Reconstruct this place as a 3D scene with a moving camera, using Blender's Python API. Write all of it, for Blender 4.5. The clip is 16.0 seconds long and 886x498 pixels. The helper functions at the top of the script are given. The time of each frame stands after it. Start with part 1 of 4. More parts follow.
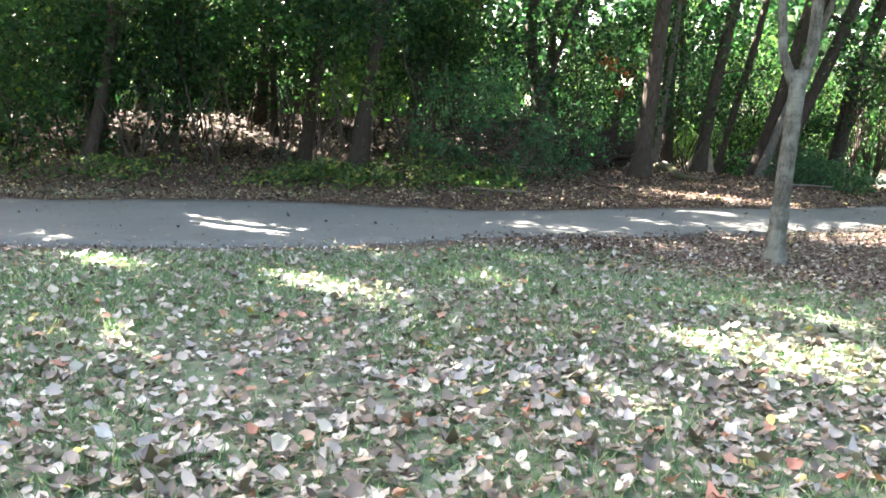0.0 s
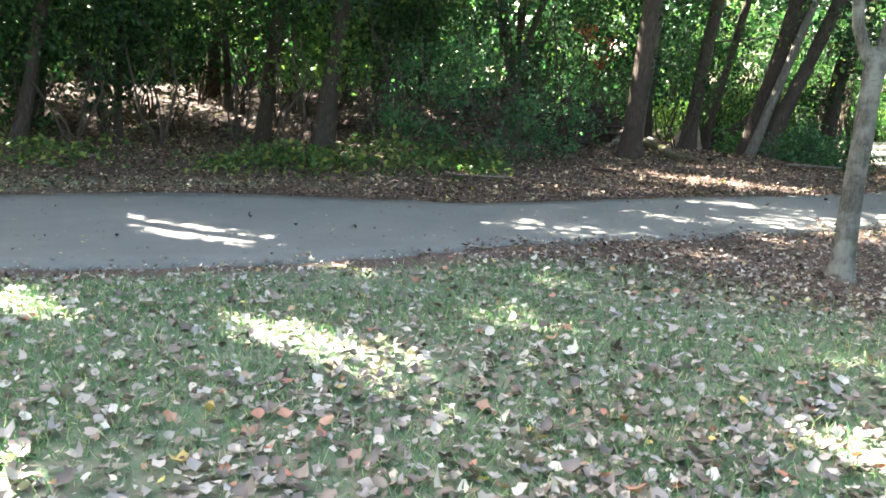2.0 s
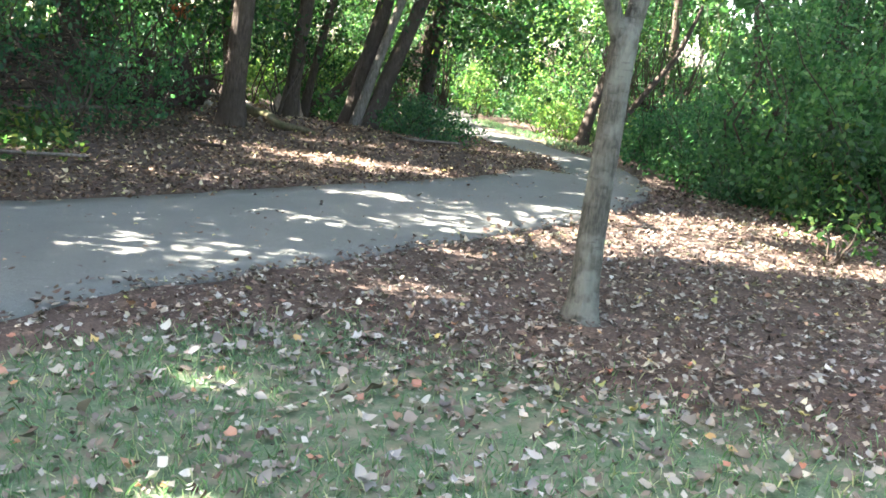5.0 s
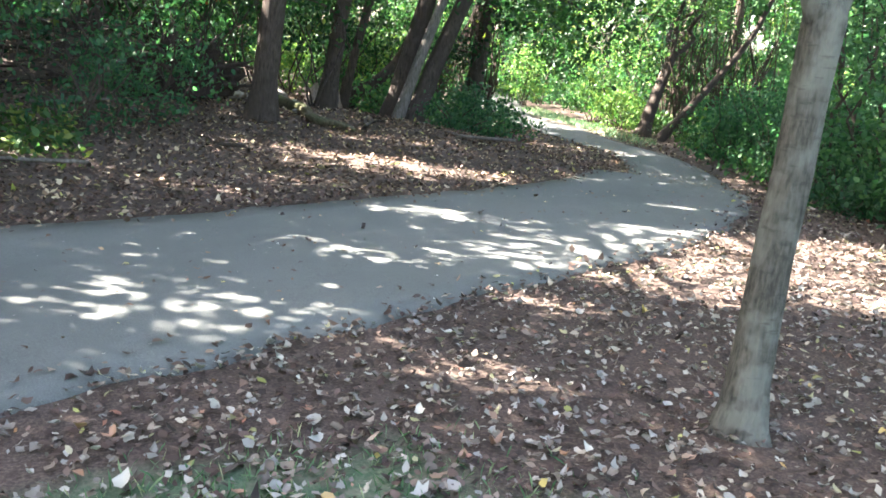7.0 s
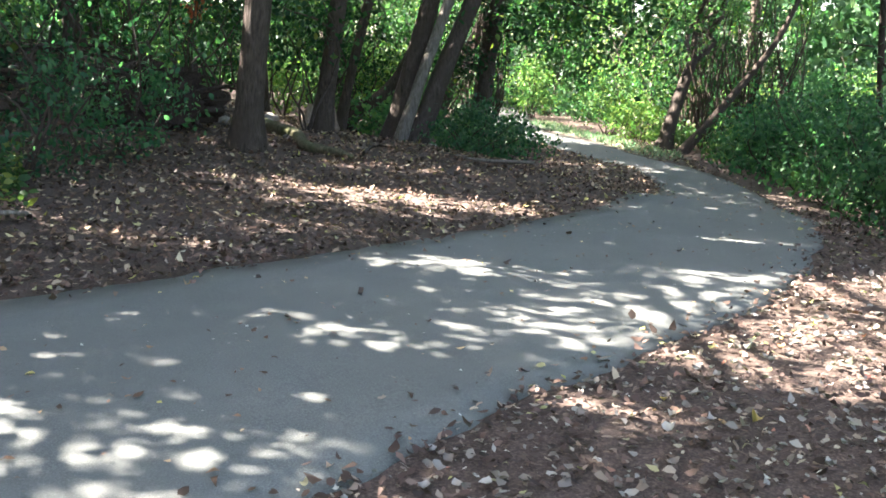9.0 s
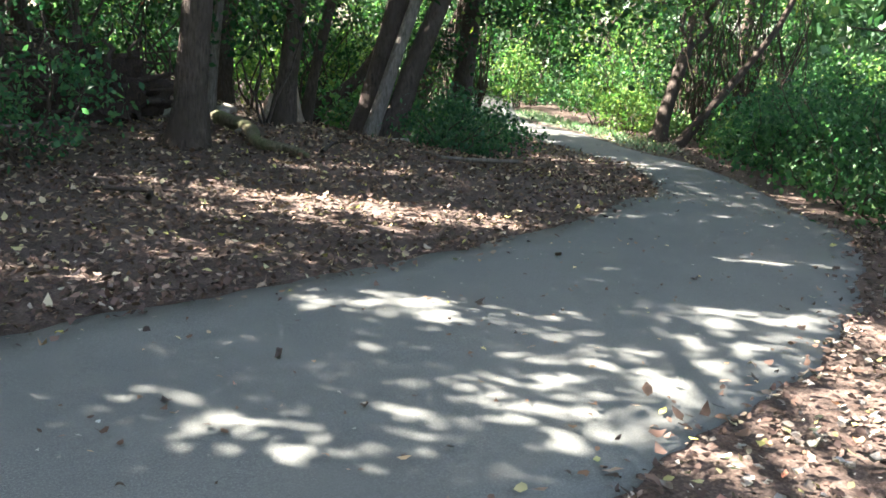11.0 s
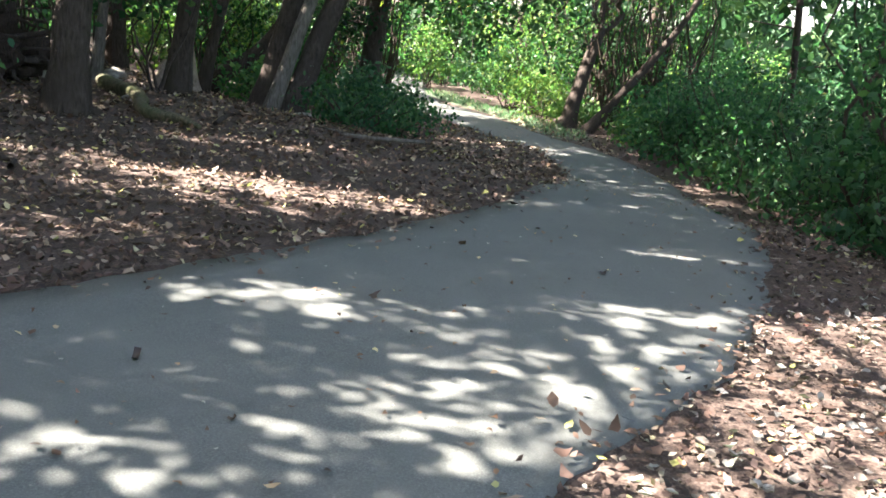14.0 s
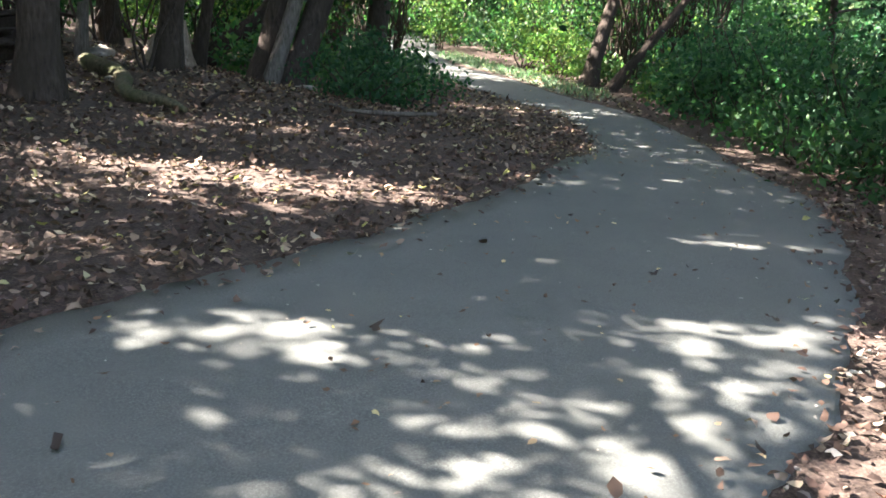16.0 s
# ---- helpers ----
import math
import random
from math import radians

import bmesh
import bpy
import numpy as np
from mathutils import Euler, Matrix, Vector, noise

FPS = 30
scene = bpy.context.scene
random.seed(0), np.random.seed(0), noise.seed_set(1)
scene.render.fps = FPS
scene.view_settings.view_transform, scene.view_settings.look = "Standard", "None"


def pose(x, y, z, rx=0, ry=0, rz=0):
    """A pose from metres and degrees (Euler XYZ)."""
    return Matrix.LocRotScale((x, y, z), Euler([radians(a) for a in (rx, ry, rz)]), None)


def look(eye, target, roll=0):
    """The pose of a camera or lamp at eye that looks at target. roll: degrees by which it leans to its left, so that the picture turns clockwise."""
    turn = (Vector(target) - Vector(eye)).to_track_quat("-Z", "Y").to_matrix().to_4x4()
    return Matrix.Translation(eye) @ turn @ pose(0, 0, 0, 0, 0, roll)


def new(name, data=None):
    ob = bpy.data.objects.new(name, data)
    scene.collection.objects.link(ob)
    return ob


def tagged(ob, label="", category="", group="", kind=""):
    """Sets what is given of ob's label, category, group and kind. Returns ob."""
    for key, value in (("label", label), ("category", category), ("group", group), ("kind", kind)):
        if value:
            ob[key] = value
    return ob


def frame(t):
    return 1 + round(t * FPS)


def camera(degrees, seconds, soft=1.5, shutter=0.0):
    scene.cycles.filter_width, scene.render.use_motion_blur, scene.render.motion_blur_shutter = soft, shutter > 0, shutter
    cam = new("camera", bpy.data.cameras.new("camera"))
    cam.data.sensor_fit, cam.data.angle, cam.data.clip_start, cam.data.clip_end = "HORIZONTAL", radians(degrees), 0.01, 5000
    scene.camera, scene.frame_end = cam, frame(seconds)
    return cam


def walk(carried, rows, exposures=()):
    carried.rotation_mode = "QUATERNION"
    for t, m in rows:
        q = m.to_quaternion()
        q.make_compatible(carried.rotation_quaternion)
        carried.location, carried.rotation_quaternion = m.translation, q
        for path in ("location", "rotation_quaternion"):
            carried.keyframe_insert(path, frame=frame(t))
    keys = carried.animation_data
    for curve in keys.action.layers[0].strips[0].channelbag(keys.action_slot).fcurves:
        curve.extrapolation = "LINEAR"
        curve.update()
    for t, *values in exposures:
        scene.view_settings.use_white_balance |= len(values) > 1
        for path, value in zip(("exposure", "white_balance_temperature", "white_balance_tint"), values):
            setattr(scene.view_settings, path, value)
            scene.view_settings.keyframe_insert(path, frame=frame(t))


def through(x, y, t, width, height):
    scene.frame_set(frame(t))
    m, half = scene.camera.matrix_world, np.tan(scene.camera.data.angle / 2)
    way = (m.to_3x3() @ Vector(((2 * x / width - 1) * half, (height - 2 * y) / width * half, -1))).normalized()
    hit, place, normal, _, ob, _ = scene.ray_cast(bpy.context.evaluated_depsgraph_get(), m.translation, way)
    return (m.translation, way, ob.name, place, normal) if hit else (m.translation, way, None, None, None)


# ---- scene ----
cam = camera(54.96, 16.0, soft=1.7, shutter=0.0)
# seconds, eye, target, roll
PATH = [
    (0.0, (-0.000, -0.000, 1.323), (-0.000, 9.893, -0.134), 1.31),
    (0.5, (-0.156, 0.414, 1.344), (0.025, 10.283, -0.263), 2.19),
    (1.0, (-0.217, 0.835, 1.362), (0.029, 10.702, -0.249), 1.31),
    (1.5, (-0.247, 1.252, 1.442), (0.096, 11.095, -0.291), 4.69),
    (2.0, (-0.384, 1.664, 1.501), (0.128, 11.483, -0.323), 1.17),
    (2.5, (-0.382, 2.153, 1.518), (0.486, 11.911, -0.485), 1.09),
    (3.0, (-0.487, 2.587, 1.534), (0.523, 12.337, -0.442), 3.02),
    (3.5, (-0.503, 3.044, 1.586), (1.230, 12.660, -0.546), 2.46),
    (4.0, (-0.434, 3.586, 1.540), (1.769, 13.149, -0.384), 2.79),
    (4.5, (-0.390, 4.191, 1.520), (3.817, 13.060, -0.391), 3.90),
    (4.7, (-0.353, 4.330, 1.531), (4.849, 12.630, -0.480), 4.56),
    (6.8, (0.331, 5.999, 1.566), (5.143, 14.426, -0.851), 5.65),
    (7.0, (0.403, 6.181, 1.578), (5.202, 14.644, -0.737), 4.56),
    (7.5, (0.575, 6.556, 1.530), (5.429, 15.018, -0.668), 4.46),
    (8.0, (0.691, 6.898, 1.547), (5.592, 15.365, -0.526), 8.65),
    (8.2, (0.765, 7.050, 1.567), (5.745, 15.494, -0.407), 6.31),
    (10.3, (1.658, 8.479, 1.534), (6.284, 16.969, -1.020), 1.84),
    (10.5, (1.738, 8.601, 1.521), (6.268, 17.138, -1.048), 3.76),
    (11.0, (1.980, 8.842, 1.532), (6.844, 17.271, -0.770), 2.59),
    (11.5, (2.214, 9.047, 1.511), (7.178, 17.557, -0.207), 2.90),
    (12.0, (2.270, 9.104, 1.506), (7.315, 17.555, -0.261), 6.06),
    (12.5, (2.266, 9.139, 1.505), (7.646, 17.347, -0.417), 4.72),
    (13.0, (2.257, 9.156, 1.498), (7.960, 17.108, -0.559), 5.64),
    (13.5, (2.262, 9.166, 1.486), (8.069, 16.996, -0.746), 5.94),
    (14.0, (2.272, 9.186, 1.482), (8.030, 16.983, -0.978), 5.63),
    (14.5, (2.288, 9.325, 1.453), (7.854, 17.147, -1.346), 4.19),
    (15.0, (2.477, 9.452, 1.417), (7.950, 17.163, -1.835), 2.05),
    (15.5, (2.670, 9.669, 1.411), (8.244, 17.406, -1.600), 5.45),
    (16.0, (2.848, 9.966, 1.485), (8.364, 17.781, -1.433), 3.04),
]
EXPOSURES = [(0.0, 4.78, 7100, 14), (4.0, 4.84, 7150, 11), (7.0, 4.8, 6800, 12), (8.2, 4.64, 6750, 13), (10.5, 4.28, 6850, 12), (13.5, 4.26, 6800, 12), (15.0, 3.95, 6780, 15), (16.0, 4.06, 6780, 14)]
walk(cam, [(t, look(e, g, r)) for t, e, g, r in PATH], EXPOSURES)

# ---- sky and sun ----
SUN_ELEV = radians(42)
SUN_AZ = Vector((-0.73, 0.68)).normalized()  # towards the sun, on the plan
SUN = Vector((SUN_AZ.x * math.cos(SUN_ELEV), SUN_AZ.y * math.cos(SUN_ELEV), math.sin(SUN_ELEV)))
world = bpy.data.worlds.new("sky")
scene.world = world
world.use_nodes = True
wn = world.node_tree.nodes
sky = wn.new("ShaderNodeTexSky")
sky.sky_type, sky.sun_disc = "NISHITA", False
sky.air_density, sky.dust_density, sky.ozone_density = 0.9, 4.0, 0.4
sky.sun_elevation, sky.sun_rotation = SUN_ELEV, math.atan2(SUN_AZ.x, SUN_AZ.y)
world.node_tree.links.new(sky.outputs[0], wn["Background"].inputs[0])
wn["Background"].inputs[1].default_value = 0.08
lamp = bpy.data.lights.new("sun", "SUN")
lamp.energy, lamp.angle, lamp.color = 5.0, radians(0.3), (1.0, 0.97, 0.93)
sun = new("sun", lamp)
sun.matrix_world = look(SUN * 60, (0, 0, 0))

# ---- materials ----


class Mat:
    """A node material with a principled shader and short names for wiring it."""

    def __init__(self, name, rough=0.85, spec=0.3):
        self.m = bpy.data.materials.new(name)
        self.m.use_nodes = True
        self.t = self.m.node_tree
        self.b = self.t.nodes["Principled BSDF"]
        self.b.inputs["Roughness"].default_value = rough
        self.b.inputs["Specular IOR Level"].default_value = spec

    def node(self, kind, **values):
        n = self.t.nodes.new(kind)
        for k, v in values.items():
            n.inputs[k.replace("_", " ")].default_value = v
        return n

    def link(self, a, b):
        self.t.links.new(a, b)

    def noise(self, scale, detail=4.0, rough=0.6, vec=None):
        n = self.node("ShaderNodeTexNoise", Scale=scale, Detail=detail, Roughness=rough)
        self.link(vec if vec else self.coords(), n.inputs["Vector"])
        return n.outputs["Fac"]

    def coords(self, stretch=None):
        g = self.t.nodes.new("ShaderNodeNewGeometry").outputs["Position"]
        if stretch:
            mp = self.t.nodes.new("ShaderNodeMapping")
            mp.inputs["Scale"].default_value = stretch
            self.link(g, mp.inputs["Vector"])
            return mp.outputs[0]
        return g

    def ramp(self, fac, stops):
        r = self.t.nodes.new("ShaderNodeValToRGB")
        el = r.color_ramp.elements
        while len(el) < len(stops):
            el.new(0.5)
        for e, (p, c) in zip(el, stops):
            e.position, e.color = p, (*c, 1.0) if len(c) == 3 else c
        self.link(fac, r.inputs[0])
        return r.outputs[0]

    def mix(self, fac, a, b, mode="MIX"):
        n = self.t.nodes.new("ShaderNodeMix")
        n.data_type, n.blend_type = "RGBA", mode
        for sock, v in ((n.inputs[0], fac), (n.inputs[6], a), (n.inputs[7], b)):
            if hasattr(v, "is_linked"):
                self.link(v, sock)
            else:
                sock.default_value = v if isinstance(v, float) else (*v, 1.0)
        return n.outputs[2]

    def bump(self, height, strength=0.5, distance=0.02):
        n = self.node("ShaderNodeBump", Strength=strength, Distance=distance)
        self.link(height, n.inputs["Height"])
        self.link(n.outputs[0], self.b.inputs["Normal"])

    def color(self, c):
        self.link(c, self.b.inputs["Base Color"])
        return self.m


def grey(v):
    return (v, v, v)


def foliage(name, stops, through=0.42, rough=0.5, gloss=0.2):
    """Leaves: each island of the mesh takes its own colour, and light shines through them."""
    m = Mat(name, rough, gloss)
    isl = m.t.nodes.new("ShaderNodeNewGeometry").outputs["Random Per Island"]
    col = m.ramp(isl, stops)
    big = m.noise(0.55, 2.0)
    col = m.mix(m.ramp(big, [(0.35, grey(0.0)), (0.65, grey(1.0))]), col, (1.05, 1.03, 0.88), "MULTIPLY")
    own = m.t.nodes.new("ShaderNodeObjectInfo").outputs["Random"]
    col = m.mix(1.0, col, m.ramp(own, [(0.0, (0.62, 0.66, 0.74)), (0.5, (0.95, 0.95, 0.95)), (1.0, (1.35, 1.22, 0.95))]), "MULTIPLY")
    m.color(col)
    tr = m.t.nodes.new("ShaderNodeBsdfTranslucent")
    lit = m.mix(1.0, col, (1.15, 1.7, 1.15), "MULTIPLY")
    m.link(lit, tr.inputs["Color"])
    mx = m.t.nodes.new("ShaderNodeMixShader")
    mx.inputs[0].default_value = through
    m.link(m.b.outputs[0], mx.inputs[1])
    m.link(tr.outputs[0], mx.inputs[2])
    m.link(mx.outputs[0], m.t.nodes["Material Output"].inputs[0])
    return m.m


# woodland leaves nearly black: the deep shade among the trees is put into the colour
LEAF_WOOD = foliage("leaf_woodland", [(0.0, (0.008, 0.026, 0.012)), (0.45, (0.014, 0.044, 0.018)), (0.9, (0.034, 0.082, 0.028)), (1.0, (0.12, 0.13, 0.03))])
LEAF_SHRUB = foliage("leaf_shrub", [(0.0, (0.019, 0.062, 0.031)), (0.5, (0.036, 0.1, 0.046)), (1.0, (0.078, 0.15, 0.062))])
LEAF_LIME = foliage("leaf_lime", [(0.0, (0.034, 0.082, 0.03)), (0.5, (0.058, 0.12, 0.04)), (1.0, (0.135, 0.175, 0.05))])
LEAF_COVER = foliage("leaf_ground_cover", [(0.0, (0.026, 0.065, 0.024)), (0.65, (0.06, 0.105, 0.032)), (1.0, (0.25, 0.24, 0.06))])
LEAF_RED = foliage("leaf_red", [(0.0, (0.3, 0.05, 0.03)), (1.0, (0.5, 0.12, 0.05))])
LEAF_FAR = foliage("leaf_far_woods", [(0.0, (0.023, 0.06, 0.03)), (0.5, (0.038, 0.09, 0.039)), (0.9, (0.068, 0.128, 0.053)), (1.0, (0.12, 0.165, 0.065))], 0.28)
DEAD_TAN = foliage("fallen_leaf_tan", [(0.0, (0.08, 0.06, 0.048)), (0.35, (0.165, 0.125, 0.1)), (0.6, (0.24, 0.222, 0.21)), (0.78, (0.31, 0.262, 0.22)), (0.93, (0.46, 0.42, 0.375)), (0.95, (0.3, 0.17, 0.11)), (0.985, (0.34, 0.12, 0.08)), (1.0, (0.5, 0.42, 0.12))], 0.12, 0.5, 0.5)
DEAD_BROWN = foliage("fallen_leaf_brown", [(0.0, (0.027, 0.018, 0.015)), (0.5, (0.07, 0.042, 0.034)), (0.8, (0.145, 0.092, 0.075)), (0.92, (0.28, 0.212, 0.168)), (0.96, (0.36, 0.295, 0.23)), (1.0, (0.27, 0.26, 0.08))], 0.1, 0.65, 0.2)
DEAD_DARK = foliage("dead_leaf_dark", [(0.0, (0.025, 0.018, 0.014)), (1.0, (0.07, 0.045, 0.033))], 0.05, 0.6, 0.3)
GRASS = foliage("grass_blade", [(0.0, (0.055, 0.115, 0.066)), (0.5, (0.09, 0.16, 0.09)), (0.8, (0.16, 0.21, 0.13)), (1.0, (0.36, 0.33, 0.23))], 0.35, 0.55, 0.3)


def bark(name, dark, light, scale=1.0, patch=None, scar=None):
    m = Mat(name, 0.92, 0.15)
    v = m.coords((7 * scale, 7 * scale, 1.6 * scale))
    a = m.noise(4.0, 6.0, 0.65, v)
    b = m.noise(2.2 * scale, 3.0)
    col = m.ramp(a, [(0.3, dark), (0.62, light), (0.8, tuple(c * 1.25 for c in light))])
    col = m.mix(m.ramp(b, [(0.48, grey(0.0)), (0.6, grey(0.6))]), col, patch if patch else tuple(c * 0.6 for c in light))
    if scar:  # dark marks that run round the stem
        c = m.noise(3.0, 3.0, 0.6, m.coords((3.0, 3.0, 11.0)))
        col = m.mix(m.ramp(c, [(0.58, grey(0.0)), (0.68, grey(0.4))]), col, scar)
    m.bump(a, 0.9, 0.03)
    return m.color(col)


BARK_DARK = bark("bark_dark", (0.018, 0.014, 0.012), (0.065, 0.05, 0.04))
BARK_BROWN = bark("bark_brown", (0.018, 0.013, 0.01), (0.065, 0.049, 0.038))
BARK_GREY = bark("bark_grey", (0.03, 0.028, 0.023), (0.11, 0.102, 0.084), 1.8, (0.19, 0.19, 0.16), (0.025, 0.022, 0.018))
BARK_PALE = bark("bark_pale", (0.045, 0.039, 0.032), (0.15, 0.13, 0.11))
BARK_MOSS = bark("bark_mossy", (0.026, 0.026, 0.015), (0.115, 0.1, 0.062), 1.0, (0.06, 0.075, 0.025))
ROOT_SOIL = bark("root_soil", (0.01, 0.007, 0.006), (0.045, 0.031, 0.024), 2.5)
WOOD_PALE = bark("bare_wood", (0.12, 0.085, 0.064), (0.34, 0.26, 0.205), 0.9)

m = Mat("asphalt", 0.88, 0.3)
fine, mid, large = m.noise(110, 4.0, 0.75), m.noise(14, 4.0), m.noise(0.7, 3.0)
col = m.ramp(fine, [(0.34, (0.058, 0.0585, 0.0545)), (0.52, (0.097, 0.0995, 0.0905)), (0.68, (0.17, 0.174, 0.16))])
col = m.mix(m.ramp(mid, [(0.35, grey(0.0)), (0.7, grey(0.4))]), col, (0.116, 0.119, 0.107))
col = m.mix(m.ramp(large, [(0.4, grey(0.0)), (0.62, grey(0.55))]), col, (0.082, 0.0845, 0.0765))
spots = m.noise(42, 2.0)
col = m.mix(m.ramp(spots, [(0.62, grey(0.0)), (0.7, grey(0.45))]), col, (0.09, 0.082, 0.072))
col = m.mix(m.ramp(m.noise(2.6, 4.0), [(0.45, grey(0.0)), (0.7, grey(0.35))]), col, (0.126, 0.127, 0.113))
m.bump(fine, 0.4, 0.005)
ASPHALT = m.color(col)

m = Mat("soil_and_grass", 0.95, 0.15)
lawn = m.t.nodes.new("ShaderNodeAttribute")
lawn.attribute_name = "lawn"
fine, mid, large = m.noise(60, 5.0, 0.7), m.noise(9, 4.0), m.noise(1.3, 3.0)
soil = m.ramp(fine, [(0.3, (0.03, 0.021, 0.017)), (0.5, (0.066, 0.047, 0.038)), (0.7, (0.135, 0.1, 0.08))])
green = m.ramp(fine, [(0.3, (0.042, 0.068, 0.04)), (0.55, (0.076, 0.112, 0.066)), (0.75, (0.145, 0.165, 0.105))])
green = m.mix(m.ramp(mid, [(0.45, grey(0.0)), (0.65, grey(0.7))]), green, (0.17, 0.145, 0.11))
edge = m.t.nodes.new("ShaderNodeMath")
edge.operation = "ADD"
m.link(lawn.outputs["Fac"], edge.inputs[0])
m.link(m.ramp(large, [(0.3, grey(0.0)), (0.7, grey(0.4))]), edge.inputs[1])
m.bump(mid, 0.6, 0.03)
SOIL = m.color(m.mix(m.ramp(edge.outputs[0], [(0.45, grey(0.0)), (0.75, grey(1.0))]), soil, green))

m = Mat("stone", 0.9, 0.2)
STONE = m.color(m.ramp(m.noise(9, 5.0), [(0.3, (0.14, 0.125, 0.105)), (0.7, (0.3, 0.27, 0.235))]))

# ---- mesh tools ----
rng = np.random.default_rng(7)


def mesh_of(name, verts, faces, material, smooth=False):
    """A mesh from arrays; faces all have the same number of corners."""
    me = bpy.data.meshes.new(name)
    verts, faces = np.asarray(verts, np.float32), np.asarray(faces, np.int32)
    me.vertices.add(len(verts))
    me.vertices.foreach_set("co", verts.ravel())
    k = faces.shape[1]
    me.loops.add(faces.size)
    me.loops.foreach_set("vertex_index", faces.ravel())
    me.polygons.add(len(faces))
    me.polygons.foreach_set("loop_start", np.arange(0, faces.size, k, dtype=np.int32))
    me.polygons.foreach_set("use_smooth", np.full(len(faces), smooth))
    me.update(calc_edges=True)
    me.materials.append(material)
    return me


def part(name, me, parent=None, label=""):
    ob = new(name, me)
    if parent:
        ob.parent = parent
    return tagged(ob, label)


def thing(name, label, category, at=(0, 0, 0), group="", kind=""):
    ob = new(name)
    ob.location = at
    return tagged(ob, label, category, group, kind)


def smooth_step(v, a, b):
    s = np.clip((np.asarray(v, float) - a) / (b - a), 0, 1)
    return s * s * (3 - 2 * s)


def ground_z(x, y):
    """Height of the ground: flat by the near path, a dip along the far path, a rise and a mound in the woods."""
    x, y = np.asarray(x, float), np.asarray(y, float)
    z = -0.36 * smooth_step(0.8 * x + 0.2 * y, 9.2, 12.6)
    z = z + 0.22 * smooth_step(y, 14.5, 20.0) * (1 - smooth_step(x, 7.0, 10.0))
    z = z + 1.3 * np.exp(-(((x - 2.6) / 2.6) ** 2 + ((y - 26.5) / 2.6) ** 2))
    z = z + 0.1 * smooth_step(-y, -8.5, -6.0) * (1 - smooth_step(x, 2, 5))
    z = z + 1.25 * smooth_step(y, 21.5, 33) * (1 - smooth_step(x, -2, 3)) + 0.4 * smooth_step(y, 40, 75) * (1 - smooth_step(x, 2, 16))
    far = smooth_step(np.hypot(x - 2, y - 14), 18, 40)
    return z + 0.03 * np.sin(x * 0.9 + 1.3) * np.sin(y * 0.8) + far * 0.25 * np.sin(x * 0.21) * np.cos(y * 0.17)


# edges of the paved path, from its near end to the far woods
EDGE_NEAR = [(-40, 5.0), (-22, 6.9), (-12, 7.9), (-4.4, 8.6), (-2.0, 8.85), (-0.5, 9.15), (0.6, 9.68), (1.8, 10.2), (3.0, 10.65), (4.6, 11.15), (6.2, 11.7),
             (7.6, 12.5), (8.7, 13.3), (10.1, 14.6), (12.0, 16.9), (13.6, 20.0), (14.2, 22.4), (14.9, 25.0), (16.2, 29.3), (19.5, 34.5), (25, 42), (34, 52)]
EDGE_FAR = [(-40, 10.0), (-22, 12.0), (-12, 13.0), (-6.8, 13.4), (-3.5, 13.55), (-0.8, 13.5), (0.7, 13.3), (1.9, 13.45), (3.4, 13.75), (4.8, 14.15), (6.4, 14.8),
            (7.7, 15.4), (9.0, 16.3), (10.9, 18.1), (12.0, 19.8), (12.4, 21.4), (12.8, 23.0), (13.5, 25.8), (14.9, 29.8), (18.0, 35.4), (23.4, 43), (32.4, 53)]


def smooth_line(pts, n):
    """A curve through the points, n steps a span."""
    p = np.array([pts[0]] + list(pts) + [pts[-1]], float)
    out = []
    for i in range(1, len(p) - 2):
        a, b, c, e = p[i - 1], p[i], p[i + 1], p[i + 2]
        for s in np.arange(n) / n:
            out.append(0.5 * (2 * b + (c - a) * s + (2 * a - 5 * b + 4 * c - e) * s * s + (3 * b - a - 3 * c + e) * s ** 3))
    out.append(p[-2])
    return np.array(out)


LINE_N, LINE_F = smooth_line(EDGE_NEAR, 24), smooth_line(EDGE_FAR, 24)
wob = np.array([[noise.noise(Vector((a[0] * 1.7, a[1] * 1.7, s))) for a in ln] for ln, s in ((LINE_N, 0.0), (LINE_F, 9.0))])
wob2 = np.array([[noise.noise(Vector((a[0] * 6, a[1] * 6, s))) for a in ln] for ln, s in ((LINE_N, 3.0), (LINE_F, 7.0))])
cross = LINE_F - LINE_N
cross /= np.linalg.norm(cross, axis=1)[:, None]
LINE_N = LINE_N + cross * (0.13 * wob[0] + 0.04 * wob2[0])[:, None]
LINE_F = LINE_F - cross * (0.13 * wob[1] + 0.04 * wob2[1])[:, None]


def inside(x, y, poly):
    """Which points lie inside the polygon."""
    x, y = np.asarray(x), np.asarray(y)
    hit = np.zeros(x.shape, bool)
    q = np.roll(poly, -1, axis=0)
    for (x0, y0), (x1, y1) in zip(poly, q):
        if y0 != y1:
            hit ^= ((y0 > y) != (y1 > y)) & (x < (x1 - x0) * (y - y0) / (y1 - y0) + x0)
    return hit


PATH_POLY = np.vstack([LINE_N[::4], LINE_F[::-4]])

# ---- ground and path ----


def axis(lo, hi, step, reach):
    mid = np.arange(lo, hi + step / 2, step)
    out = np.geomspace(step * 3, reach, 26)
    return np.concatenate([lo - out[::-1], mid, hi + out])


